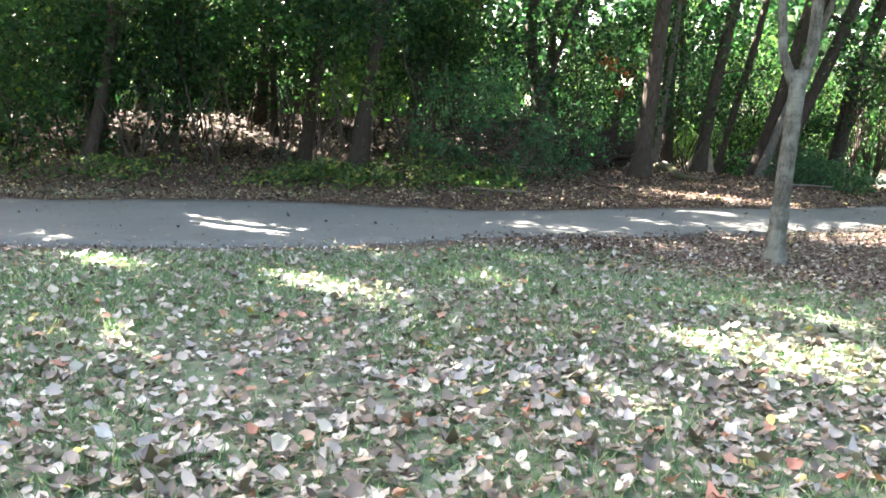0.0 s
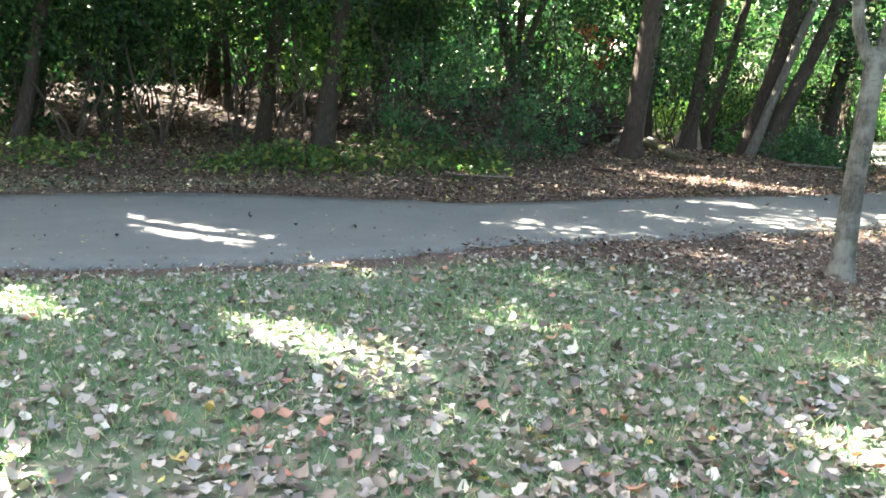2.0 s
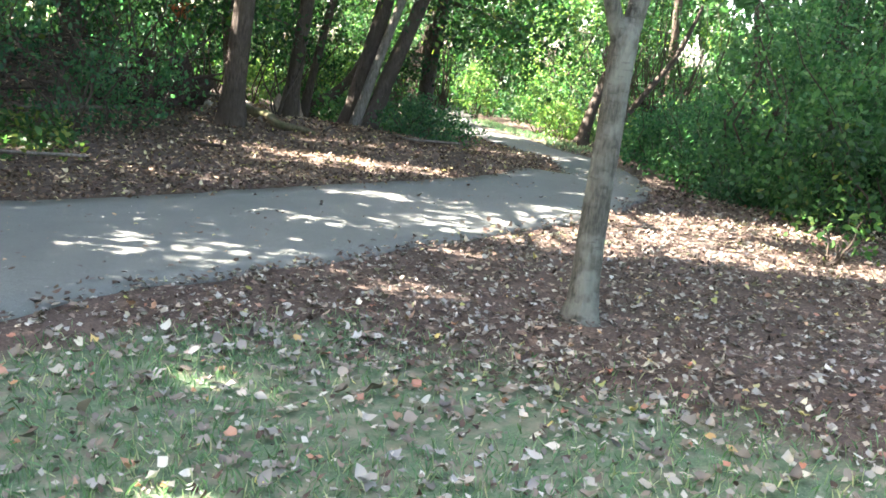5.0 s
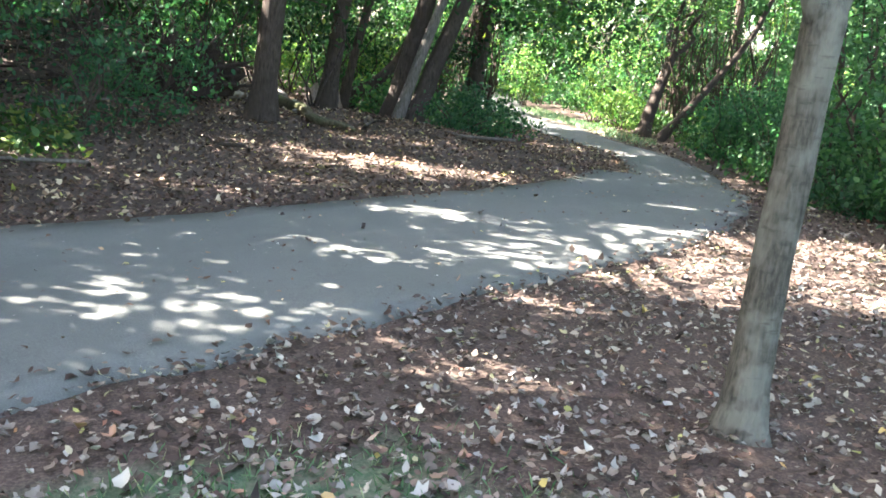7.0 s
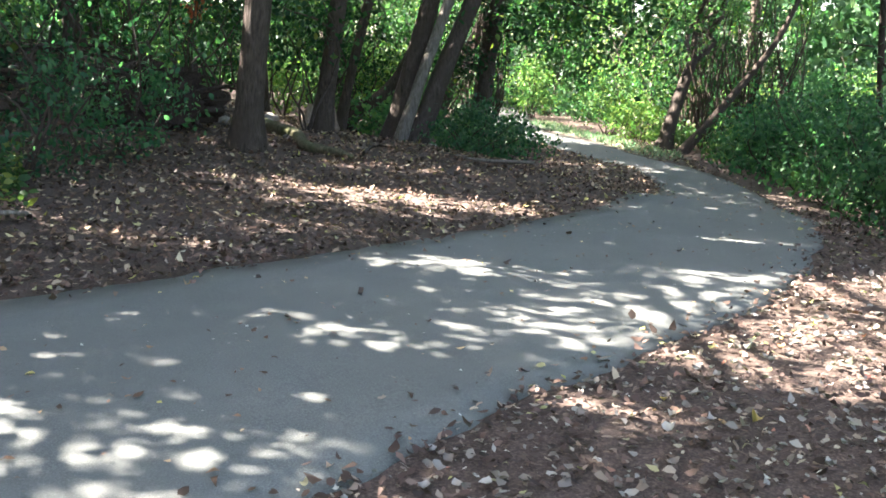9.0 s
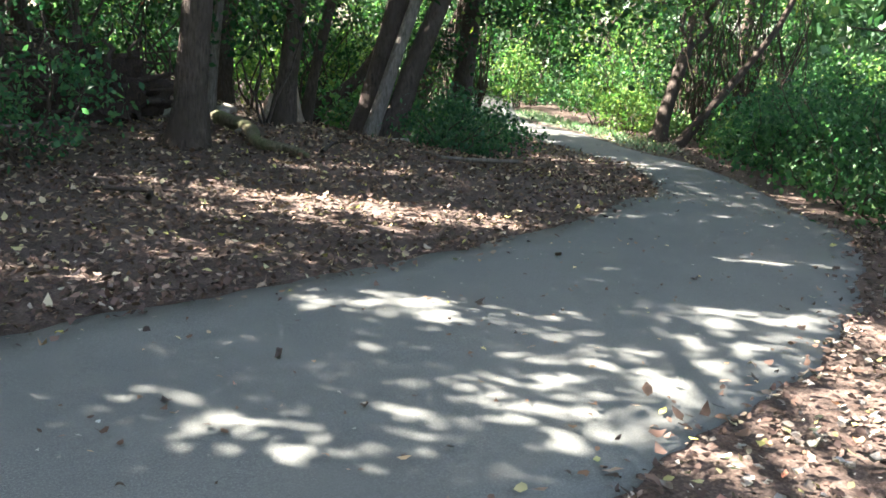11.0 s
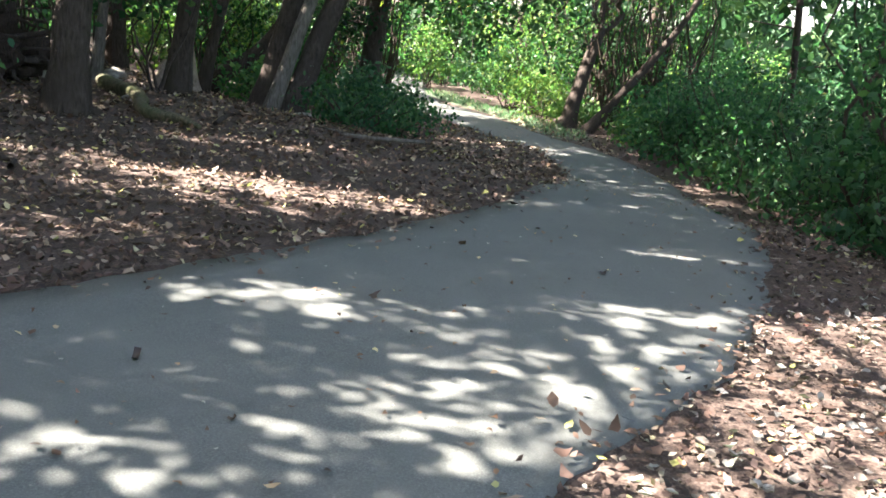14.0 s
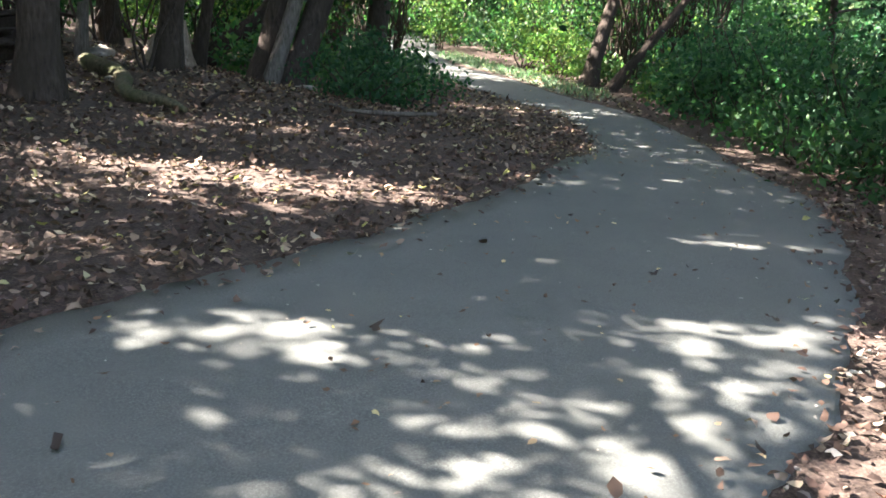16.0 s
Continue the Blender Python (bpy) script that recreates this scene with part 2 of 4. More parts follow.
gx, gy = axis(-16, 24, 0.22, 900), axis(-4, 40, 0.22, 900)
GX, GY = np.meshgrid(gx, gy)
on_path = inside(GX, GY, np.vstack([(LINE_N + cross * 0.4)[::4], (LINE_F - cross * 0.4)[::-4]]))
GZ = ground_z(GX, GY)
bumps = np.array([noise.noise(Vector((a * 2.1, b * 2.1, 0))) for a, b in zip(GX.ravel(), GY.ravel())]).reshape(GX.shape)
GZ = GZ + np.where(on_path, -0.06, 0.012 * bumps)
nx, ny = len(gx), len(gy)
idx = np.arange(nx * ny).reshape(ny, nx)
quads = np.stack([idx[:-1, :-1], idx[:-1, 1:], idx[1:, 1:], idx[1:, :-1]], -1).reshape(-1, 4)
me = mesh_of("ground", np.stack([GX, GY, GZ], -1).reshape(-1, 3), quads, SOIL, True)


def lawn_amount(x, y):
    """How much of the ground is lawn: the clearing and the verge of the far bend."""
    near = (1 - smooth_step(y - 0.22 * x, 8.3, 9.3)) * (1 - smooth_step(x + 0.5 * (y - 5), 2.2, 5.0))
    verge = smooth_step(y, 21, 22.5) * smooth_step(x - 0.28 * (y - 22), 14.1, 14.5) * (1 - smooth_step(x - 0.28 * (y - 22), 15.0, 15.6))
    strip = np.exp(-(((y - 14.9) / 1.0) ** 2)) * (1 - smooth_step(x, -4, 2)) * 0.55
    return np.clip(near + verge + strip, 0, 1)


lw = me.attributes.new("lawn", "FLOAT", "POINT")
lw.data.foreach_set("value", lawn_amount(GX, GY).ravel().astype(np.float32))
tagged(new("ground", me), "lawn and leaf-strewn woodland floor", "ground", kind="structure")

rings = []
for s in np.linspace(0, 1, 9):
    c = LINE_N * (1 - s) + LINE_F * s
    rings.append(np.column_stack([c, ground_z(c[:, 0], c[:, 1]) + 0.016 + 0.05 * s * (1 - s)]))
low_n, low_f = rings[0].copy(), rings[-1].copy()
low_n[:, 2] -= 0.08
low_f[:, 2] -= 0.08
V = np.vstack([low_n] + rings + [low_f])
n = len(LINE_N)
idx = np.arange(len(V)).reshape(-1, n)
quads = np.stack([idx[:-1, :-1], idx[:-1, 1:], idx[1:, 1:], idx[1:, :-1]], -1).reshape(-1, 4)
tagged(new("path", mesh_of("path", V, quads, ASPHALT, True)), "worn grey asphalt footpath with scattered leaves", "path", kind="structure")

# ---- sunlit patches: gaps in the canopy, as centre, half length along the sun's way, half width ----
GAPS_LAWN = [  # on the lawn
    (-3.0, 7.35, 1.0, 0.34, 0.8), (-0.8, 6.3, 0.85, 0.3, 0.9), (-1.75, 4.5, 0.5, 0.25, 0.5), (2.1, 4.35, 0.9, 0.4, 0.8), (0.5, 6.87, 0.5, 0.2, 0.6), (2.35, 5.62, 0.7, 0.2, 0.5),
    (0.8, 8.3, 0.5, 0.18, 0.5), (-4.3, 9.2, 0.6, 0.2, 0.5), (-0.2, 5.3, 0.5, 0.15, 0.3), (3.0, 8.9, 3.0, 2.0, -0.62), (-0.9, 8.75, 0.6, 0.2, 0.6), (-4.1, 8.2, 0.5, 0.18, 0.5),
    (0.9, 3.68, 0.5, 0.16, 0.4), (0.05, 4.33, 0.4, 0.12, 0.3), (2.5, 9.68, 0.5, 0.18, 0.4),
]
GAPS_PATH = [  # on the near path
    (1.5, 10.85, 1.15, 0.55, 0.3), (-2.4, 10.5, 1.45, 0.34, 0.6), (4.27, 13.0, 0.8, 0.22, 0.75), (4.9, 12.1, 1.5, 1.0, -0.1), (4.28, 11.45, 0.7, 0.34, 0.6), (3.6, 11.9, 1.2, 0.6, -0.15),
    (3.7, 10.5, 0.55, 0.2, 0.55), (2.95, 11.85, 0.65, 0.22, 0.45), (4.7, 11.9, 0.5, 0.2, 0.3), (2.5, 11.6, 1.6, 1.2, -0.6), (5.6, 11.85, 0.5, 0.16, 0.4),
]
GAPS_BEND = [  # on the bend and the litter beside it
    (7.6, 13.2, 0.6, 0.2, 0.4), (5.3, 11.6, 0.8, 0.2, 0.4), (6.25, 11.85, 0.95, 0.3, 0.75), (7.3, 11.0, 1.4, 0.6, 0.9), (5.9, 10.65, 1.3, 0.7, 0.8), (5.1, 10.6, 0.9, 0.5, 0.7),
    (6.4, 9.6, 1.2, 0.5, 0.8), (7.0, 9.0, 0.8, 0.35, 0.6),
]
GAPS_WOOD = [  # on the leaf litter beyond the path
    (6.3, 17.4, 1.5, 0.5, 0.1), (3.3, 15.3, 1.2, 0.5, 0.15), (5.3, 15.95, 1.4, 0.3, 1.3), (4.0, 16.2, 1.8, 0.6, 0.15), (3.9, 17.3, 1.1, 0.25, 0.5), (9.6, 17.2, 0.8, 0.16, 0.6), (2.2, 14.9, 1.2, 0.2, 0.5),
    (7.5, 15.2, 0.8, 0.12, 0.5), (9, 14.5, 2.5, 1.2, -0.5), (1.2, 16.2, 0.9, 0.25, 0.6), (2.2, 16.9, 1.0, 0.6, -0.15),
]
GAPS_FAR = [  # on the woods and the far path
    (14.0, 26.5, 2.2, 1.5, 0.8), (16.3, 25.5, 3.0, 1.6, 0.9), (17.5, 33, 3.0, 2.0, 0.7), (-5.2, 26.8, 5.5, 1.7, 0.6), (-9.5, 30.5, 4.0, 2.5, 0.3), (-1.4, 21.0, 1.5, 0.45, 0.5), (6.4, 23.1, 0.8, 0.6, 0.6),
    (-1.0, 18.5, 1.0, 0.3, 0.4), (13.5, 20.6, 1.2, 0.2, 0.4), (12, 20, 2.5, 1.2, -0.2), (0, 37, 9, 5, -0.3), (5, 31, 4, 2.5, 0.3), (9, 38, 5, 3, 0.5), (4.5, 23.5, 2.5, 1.3, -0.3), (0.5, 24.8, 3.0, 1.5, -0.15), (14, 15.5, 4.0, 3.0, 0.05), (18, 21, 4, 3, -0.2),
    (24, 30, 8, 8, -0.3), (30, 42, 12, 12, 0.1),
]
GAPS = GAPS_LAWN + GAPS_PATH + GAPS_BEND + GAPS_WOOD + GAPS_FAR


def sunlit(p):
    """Which leaves would shade one of the sunlit patches, which are broken up by sprays of leaves."""
    k = p[:, 2] / SUN.z
    gx_, gy_ = p[:, 0] - SUN.x * k, p[:, 1] - SUN.y * k
    u, v = gx_ * SUN_AZ.x + gy_ * SUN_AZ.y, -gx_ * SUN_AZ.y + gy_ * SUN_AZ.x
    fine = np.sin(16.1 * u + 2.4 * np.sin(7.1 * v)) * np.sin(33.0 * v + 2.6 * np.sin(6.3 * u)) + 0.85 * np.sin(31.0 * u + 13 * v) * np.sin(51 * v - 9 * u)
    wide = np.sin(2.3 * u + 1.7 * np.sin(1.1 * v)) * np.sin(2.9 * v + 1.3 * np.sin(1.7 * u)) + 0.5 * np.sin(5.1 * u - 1.9 * v) * np.sin(4.7 * v + 1.1 * u)
    deep = smooth_step(gy_, 24.0, 31.0) + smooth_step(gx_, 10.5, 13.0)
    hit = (wide > 0.7 - 0.37 * np.minimum(deep, 1)) & (fine < 0.5) & (((gy_ > 18.5) & (gx_ > -3.5)) | (gx_ > 11.5) | (gy_ > 23.0))
    hit |= (fine < -1.3) & (wide > -0.4) & (gx_ > -7) & (gy_ > 8.5) & (gy_ < 19)  # pinholes
    for cx, cy, a, b, open_ in GAPS:
        cu, cv = cx * SUN_AZ.x + cy * SUN_AZ.y, -cx * SUN_AZ.y + cy * SUN_AZ.x
        e = ((u - cu) / a) ** 2 + ((v - cv) / b) ** 2
        hit |= (e < 1.35) & (fine < 0.85 * open_ - 0.08 + 0.42 * (1 - e))
    return hit


# ---- leaves ----
# outline and fold of a leaf of length 1, lying in its own plane
OVAL_V = np.array([(0, 0, 0), (0.3, 0.24, 0.07), (0.65, 0.22, 0.06), (1, 0, -0.06), (0.65, -0.22, 0.06), (0.3, -0.24, 0.07)])
OVAL_F = np.array([(0, 5, 1), (1, 5, 4), (1, 4, 2), (2, 4, 3)])
SIMPLE_V = np.array([(0, 0, 0), (0.5, 0.33, 0.08), (1, 0, 0), (0.5, -0.33, 0.08)])
SIMPLE_F = np.array([(0, 3, 1), (1, 3, 2)])
LOBED_V = np.array([(0, 0, 0), (0.12, 0.3, 0.05), (0.38, 0.31, 0.02), (0.55, 0.43, 0.1), (0.7, 0.24, 0.02), (1, 0.04, 0.09), (0.72, -0.25, 0.02), (0.58, -0.4, 0.1), (0.38, -0.3, 0.02), (0.12, -0.3, 0.05), (0.4, 0, -0.03)])
CRUMPLED_V = np.array([(0, 0, 0), (0.15, 0.28, 0.08), (0.45, 0.36, 0.0), (0.72, 0.25, 0.12), (1, 0.05, 0.02), (0.8, -0.22, 0.1), (0.5, -0.38, 0.14), (0.15, -0.25, 0.02), (0.45, 0, -0.06)])
CRUMPLED_F = np.array([(8, i, (i + 1) % 8) for i in range(8)])
LOBED_F = np.array([(10, i, (i + 1) % 10) for i in range(10)])


def turn(n, spread):
    """n random turns; spread: how far leaves tip out of the level, in radians."""
    yaw, tip, roll = rng.uniform(0, 2 * np.pi, n), rng.normal(0, spread, n), rng.normal(0, spread, n)
    cy, sy, ct, st, cr, sr = np.cos(yaw), np.sin(yaw), np.cos(tip), np.sin(tip), np.cos(roll), np.sin(roll)
    rz = np.zeros((n, 3, 3)); rz[:, 0, 0] = cy; rz[:, 0, 1] = -sy; rz[:, 1, 0] = sy; rz[:, 1, 1] = cy; rz[:, 2, 2] = 1
    ry = np.zeros((n, 3, 3)); ry[:, 0, 0] = ct; ry[:, 0, 2] = st; ry[:, 2, 0] = -st; ry[:, 2, 2] = ct; ry[:, 1, 1] = 1
    rx = np.zeros((n, 3, 3)); rx[:, 1, 1] = cr; rx[:, 1, 2] = -sr; rx[:, 2, 1] = sr; rx[:, 2, 2] = cr; rx[:, 0, 0] = 1
    return rz @ ry @ rx


def scatter(name, pos, size, material, spread=0.7, shape=(OVAL_V, OVAL_F), curl=None, uneven=0.0):
    """One mesh of many leaves at the positions."""
    v0, f0 = shape
    n = len(pos)
    loc = np.broadcast_to(v0, (n, *v0.shape)).copy()
    if uneven:
        loc += rng.normal(0, uneven, loc.shape) * (1, 1, 0.6)
    if curl is not None:
        loc[:, :, 2] += curl[:, None] * ((loc[:, :, 0] - 0.45) ** 2 + 0.8 * loc[:, :, 1] ** 2)
    loc[:, :, 1] *= rng.uniform(0.75, 1.25, n)[:, None]
    v = np.einsum("nij,nvj->nvi", turn(n, spread), loc * np.asarray(size)[:, None, None]) + pos[:, None, :]
    f = f0[None] + (np.arange(n) * len(v0))[:, None, None]
    return mesh_of(name, v.reshape(-1, 3), f.reshape(-1, 3), material, True)


def clumps(centre, radius, count, clump, flat=0.75, hollow=0.35):
    """Positions of leaves in a crown: many small clumps inside an uneven ball."""
    nc = max(4, count // 60)
    d = rng.normal(size=(nc, 3))
    d /= np.linalg.norm(d, axis=1)[:, None]
    r = rng.uniform(hollow, 1.0, nc) ** 0.6 * rng.uniform(0.75, 1.15, nc)
    c = np.asarray(centre) + d * r[:, None] * np.asarray(radius)
    k = rng.integers(0, nc, count)
    off = rng.normal(0, clump, (count, 3)) * (1, 1, flat)
    return c[k] + off


# ---- trunks and limbs ----


def tube(pts, radii, sides=9, rough=0.0, flare=0.0, seed=0.0, cap=True):
    """A tapering, uneven limb along the points: vertices and four-cornered faces."""
    pts = [Vector(p) for p in pts]
    V, F = [], []
    side = Vector((1, 0, 0))
    for i, p in enumerate(pts):
        ax = (pts[min(i + 1, len(pts) - 1)] - pts[max(i - 1, 0)]).normalized()
        a = (side - ax * side.dot(ax)).normalized()
        b = ax.cross(a)
        for k in range(sides):
            w = 2 * math.pi * k / sides
            r = radii[i] * (1 + rough * noise.noise(Vector((math.cos(w) * 1.4 + seed, math.sin(w) * 1.4, p.z * 1.8 + seed))))
            if flare and i < 4:
                r *= 1 + flare * (1 - i / 4) ** 2 * (0.6 + 0.7 * max(0, math.sin(w * 2.5 + seed)))
            V.append(p + (a * math.cos(w) + b * math.sin(w)) * r)
    for i in range(len(pts) - 1):
        for k in range(sides):
            k2 = (k + 1) % sides
            F.append((i * sides + k, i * sides + k2, (i + 1) * sides + k2, (i + 1) * sides + k))
    if cap:
        V.append(pts[-1])
        e, o = len(V) - 1, (len(pts) - 1) * sides
        for k in range(0, sides, 1):
            F.append((o + k, o + (k + 1) % sides, e, e))
    return V, F


def solid(name, tubes, material):
    """Joins tubes into one smooth mesh."""
    V, F = [], []
    for v, f in tubes:
        o = len(V)
        V += [tuple(p) for p in v]
        F += [tuple(dict.fromkeys(i + o for i in face)) for face in f]
    me = bpy.data.meshes.new(name)
    me.from_pydata(V, [], F)
    me.polygons.foreach_set("use_smooth", [True] * len(me.polygons))
    me.materials.append(material)
    return me


def bend(base, top, n=12, sway=0.12, seed=0.0):
    """Points from base to top with a natural sway."""
    base, top = Vector(base), Vector(top)
    h = (top - base).length
    out = []
    for i in range(n):
        s = i / (n - 1)
        p = base.lerp(top, s)
        k = sway * math.sin(math.pi * s) * h * 0.12
        p += Vector((noise.noise(Vector((s * 2.2, seed, 0))), noise.noise(Vector((s * 2.2, seed, 5))), 0)) * k * 2
        out.append(p)
    return out


def tree(base, lean, height, radius, material, label, leaves=4000, crown_z=9.0, crown_r=3.6, low=0, leaf=0.19, mat=None, limbs=5, sway=0.5, seed=1.0, name="tree", group="woodland trees", reach=(0.0, 0.0), skirt=0, bough=None):
    """A woodland tree: trunk with root flare, limbs, and a crown with gaps; low: leaves on branches near eye height."""
    z0 = float(ground_z(base[0], base[1]))
    b = Vector((base[0], base[1], z0 - 0.1))
    ob = thing(name, label, "tree", b, group)
    top = Vector((lean[0] * height * 0.8, lean[1] * height * 0.8, height))
    n = 14
    pts = [p for p in bend((0, 0, 0), top, n, sway, seed)]
    pts = [pts[0], pts[0].lerp(pts[1], 0.25), pts[0].lerp(pts[1], 0.5), pts[0].lerp(pts[1], 0.75)] + pts[1:]
    rad = [radius * (1 - 0.75 * p.z / height) for p in pts]
    part("trunk", solid("trunk", [tube(pts, rad, 12, 0.22, 0.5, seed)], material), ob)
    ends = []
    for i in range(limbs):
        s = 0.42 + 0.5 * (i + 0.5) / limbs
        j = int(s * (n - 1)) + 3
        w = seed * 2.1 + i * 2.4
        ln = crown_r * (0.9 - 0.35 * s)
        a = pts[j]
        e = a + Vector((math.cos(w) * ln + reach[0], math.sin(w) * ln + reach[1], ln * 0.55))
        lp = bend(a, e, 7, 1.2, seed + i)
        part("limb", solid("limb", [tube(lp, [rad[j] * 0.5 * (1 - 0.75 * q / 6) for q in range(7)], 7, 0.2, 0, seed)], material), ob)
        ends.append(e)
    fine_crown = -14 < base[0] < 0 and 15 < base[1] < 28
    if fine_crown:  # the crowns whose shade falls on the path have the smaller leaves
        leaves, leaf = int(leaves * 3.0), leaf * 0.56
    pos = []
    if leaves:
        cc = Vector((lean[0] * crown_z * 0.8 + reach[0], lean[1] * crown_z * 0.8 + reach[1], crown_z))
        pos.append(clumps(cc, (crown_r, crown_r, crown_r * 0.62), leaves, 0.5))
    if skirt:  # a lower tier of leafy boughs, added above the view to sharpen the dapples
        P = clumps((lean[0] * 6 + reach[0], lean[1] * 6 + reach[1], 7.4), (3.8, 3.8, 1.5), skirt, 0.4)
        P = P[~(sunlit(P + np.array(b)) & (rng.random(len(P)) < 0.985))]
        part("lower_crown", scatter("lower_crown", P, rng.uniform(0.7, 1.3, len(P)) * 0.14, mat or LEAF_WOOD, 0.75, (SIMPLE_V, SIMPLE_F)), ob)
    if leaves:
        P = np.vstack(pos)
        world_p = P + np.array(b)
        P = P[~(sunlit(world_p) & (rng.random(len(P)) < 0.985))]
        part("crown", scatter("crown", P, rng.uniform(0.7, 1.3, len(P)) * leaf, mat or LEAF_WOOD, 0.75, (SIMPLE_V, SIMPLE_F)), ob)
    if bough:  # a leafy bough hanging out from the trunk
        e = Vector(bough[:3])
        a = Vector((lean[0] * e.z * 0.8, lean[1] * e.z * 0.8, e.z + 0.8))
        part("bough", solid("bough", [tube(bend(a, e, 9, 1.6, seed), [0.06 * (1 - 0.1 * k) for k in range(9)], 7, 0.2)], material), ob)
        c = np.array(a)[None] + np.array(e - a)[None] * rng.uniform(0.45, 1.15, (bough[3], 1))
        c = c + rng.normal(0, 1, (bough[3], 3)) * (0.75, 0.75, 0.45)
        c = c[~(sunlit(c + np.array(b)) & (rng.random(len(c)) < 0.7))]
        part("bough_leaves", scatter("bough_leaves", c, rng.uniform(0.6, 1.3, len(c)) * 0.13, mat or LEAF_WOOD, 0.7), ob)
    if low:
        lt, lp = [], []
        for i in range(5):
            w = seed * 3.7 + i * 2.2
            z = 1.9 + i * 0.75
            a = Vector((lean[0] * z * 0.8, lean[1] * z * 0.8, z))
            e = a + Vector((math.cos(w), math.sin(w), 0.12)) * (1.4 + 0.6 * math.sin(seed + i))
            q = bend(a, e, 6, 1.0, seed + i)
            lt.append(tube(q, [0.03 * (1 - 0.13 * k) for k in range(6)], 5))
            c = np.array(a)[None] + (np.array(e - a))[None] * rng.uniform(0.3, 1.1, (low // 5, 1))
            lp.append(c + rng.normal(0, 1, (low // 5, 3)) * (0.35, 0.35, 0.22))
        for q in lt:
            part("branch", solid("branch", [q], material), ob)
        P = np.vstack(lp)
        P = P[~(sunlit(P + np.array(b)) & (rng.random(len(P)) < 0.9))]
        part("low_leaves", scatter("low_leaves", P, rng.uniform(0.6, 1.2, len(P)) * 0.12, mat or LEAF_WOOD, 0.8), ob)
    return ob


def shrub(base, size, count, label, mat=None, leaf=0.085, stems=7, seed=1.0, wood=None, name="shrub", group="undergrowth", lift=0.5, clump=0.14, splay=0.7):
    """A shrub: thin stems and a loose, uneven mass of leaves."""
    z0 = float(ground_z(base[0], base[1]))
    ob = thing(name, label, "shrub", (base[0], base[1], z0 - 0.03), group)
    tubes_ = []
    for i in range(stems):
        w = seed * 1.9 + i * 2.4
        a = Vector((math.cos(w), math.sin(w), 0)) * 0.12 * size[0] * splay / 0.7
        e = Vector((math.cos(w) * size[0] * splay, math.sin(w) * size[1] * splay, size[2] * (0.75 + 0.25 * math.sin(w * 3))))
        q = bend(a, e, 7, 0.55 if name == "vine_tangle" else 1.6, seed + i)
        tubes_.append(tube(q, [0.02 * (1 - 0.12 * k) * (0.6 + size[2] * 0.2) for k in range(7)], 5))
    for q in tubes_:
        part("stem", solid("stem", [q], wood or BARK_BROWN), ob)
    P = clumps((0, 0, size[2] * lift), (size[0], size[1], size[2] * 0.52), count, clump)
    P = P[P[:, 2] > 0.04]
    P = P[~(sunlit(P + np.array((base[0], base[1], z0))) & (rng.random(len(P)) < (0.96 if base[1] < 23 else 0.3)))]
    part("foliage", scatter("foliage", P, rng.uniform(0.6, 1.3, len(P)) * leaf, mat or LEAF_SHRUB, 0.9, (SIMPLE_V, SIMPLE_F) if name == "understorey_sapling" or math.hypot(base[0] - 3, base[1] - 9) > 13 else (OVAL_V, OVAL_F)), ob)
    return ob


# ---- the sapling in the clearing ----
sap = thing("young_tree", "young grey-barked tree forking above head height in lawn", "tree", (3.38, 8.6, -0.03))
fork = Vector((0.1, 0.01, 1.83))
pts = [Vector((0, 0, 0)), Vector((0.0, 0.0, 0.06)), Vector((0.005, 0.0, 0.14)), Vector((0.01, 0.01, 0.25)), Vector((0.025, 0.01, 0.5)), Vector((0.045, 0.012, 0.85)), Vector((0.07, 0.012, 1.2)), Vector((0.085, 0.01, 1.55)), fork, fork + Vector((0.01, 0.01, 0.12))]
part("trunk", solid("trunk", [tube(pts, [0.105, 0.1, 0.097, 0.094, 0.09, 0.088, 0.085, 0.083, 0.088, 0.06], 18, 0.16, 0.5, 2.2)], BARK_GREY), sap)
limb_l = [fork + Vector(v) for v in ((0.0, 0, -0.1), (-0.08, 0.0, 0.07), (-0.165, 0.0, 0.28), (-0.2, 0.02, 0.7), (-0.21, 0.02, 1.2), (-0.3, 0.1, 2.2), (-0.6, 0.2, 3.6))]
part("limb", solid("limb", [tube(limb_l, [0.05, 0.05, 0.047, 0.045, 0.042, 0.035, 0.015], 12, 0.15, 0, 4.0)], BARK_GREY), sap)
limb_r = [fork + Vector(v) for v in ((0.0, 0, -0.1), (0.06, 0.01, 0.1), (0.125, 0.02, 0.32), (0.15, 0.03, 0.75), (0.165, 0.04, 1.3), (0.25, 0.0, 2.4), (0.5, -0.1, 3.9))]
part("limb", solid("limb", [tube(limb_r, [0.065, 0.066, 0.063, 0.06, 0.055, 0.04, 0.015], 12, 0.15, 0, 6.0)], BARK_GREY), sap)
P = clumps((0.1, 0.1, 5.0), (1.7, 1.7, 1.5), 2600, 0.25)
P = P[~(sunlit(P + np.array((3.38, 8.45, 0))) & (rng.random(len(P)) < 0.95))]
part("crown", scatter("crown", P, rng.uniform(0.7, 1.2, len(P)) * 0.13, LEAF_WOOD, 0.6), sap)

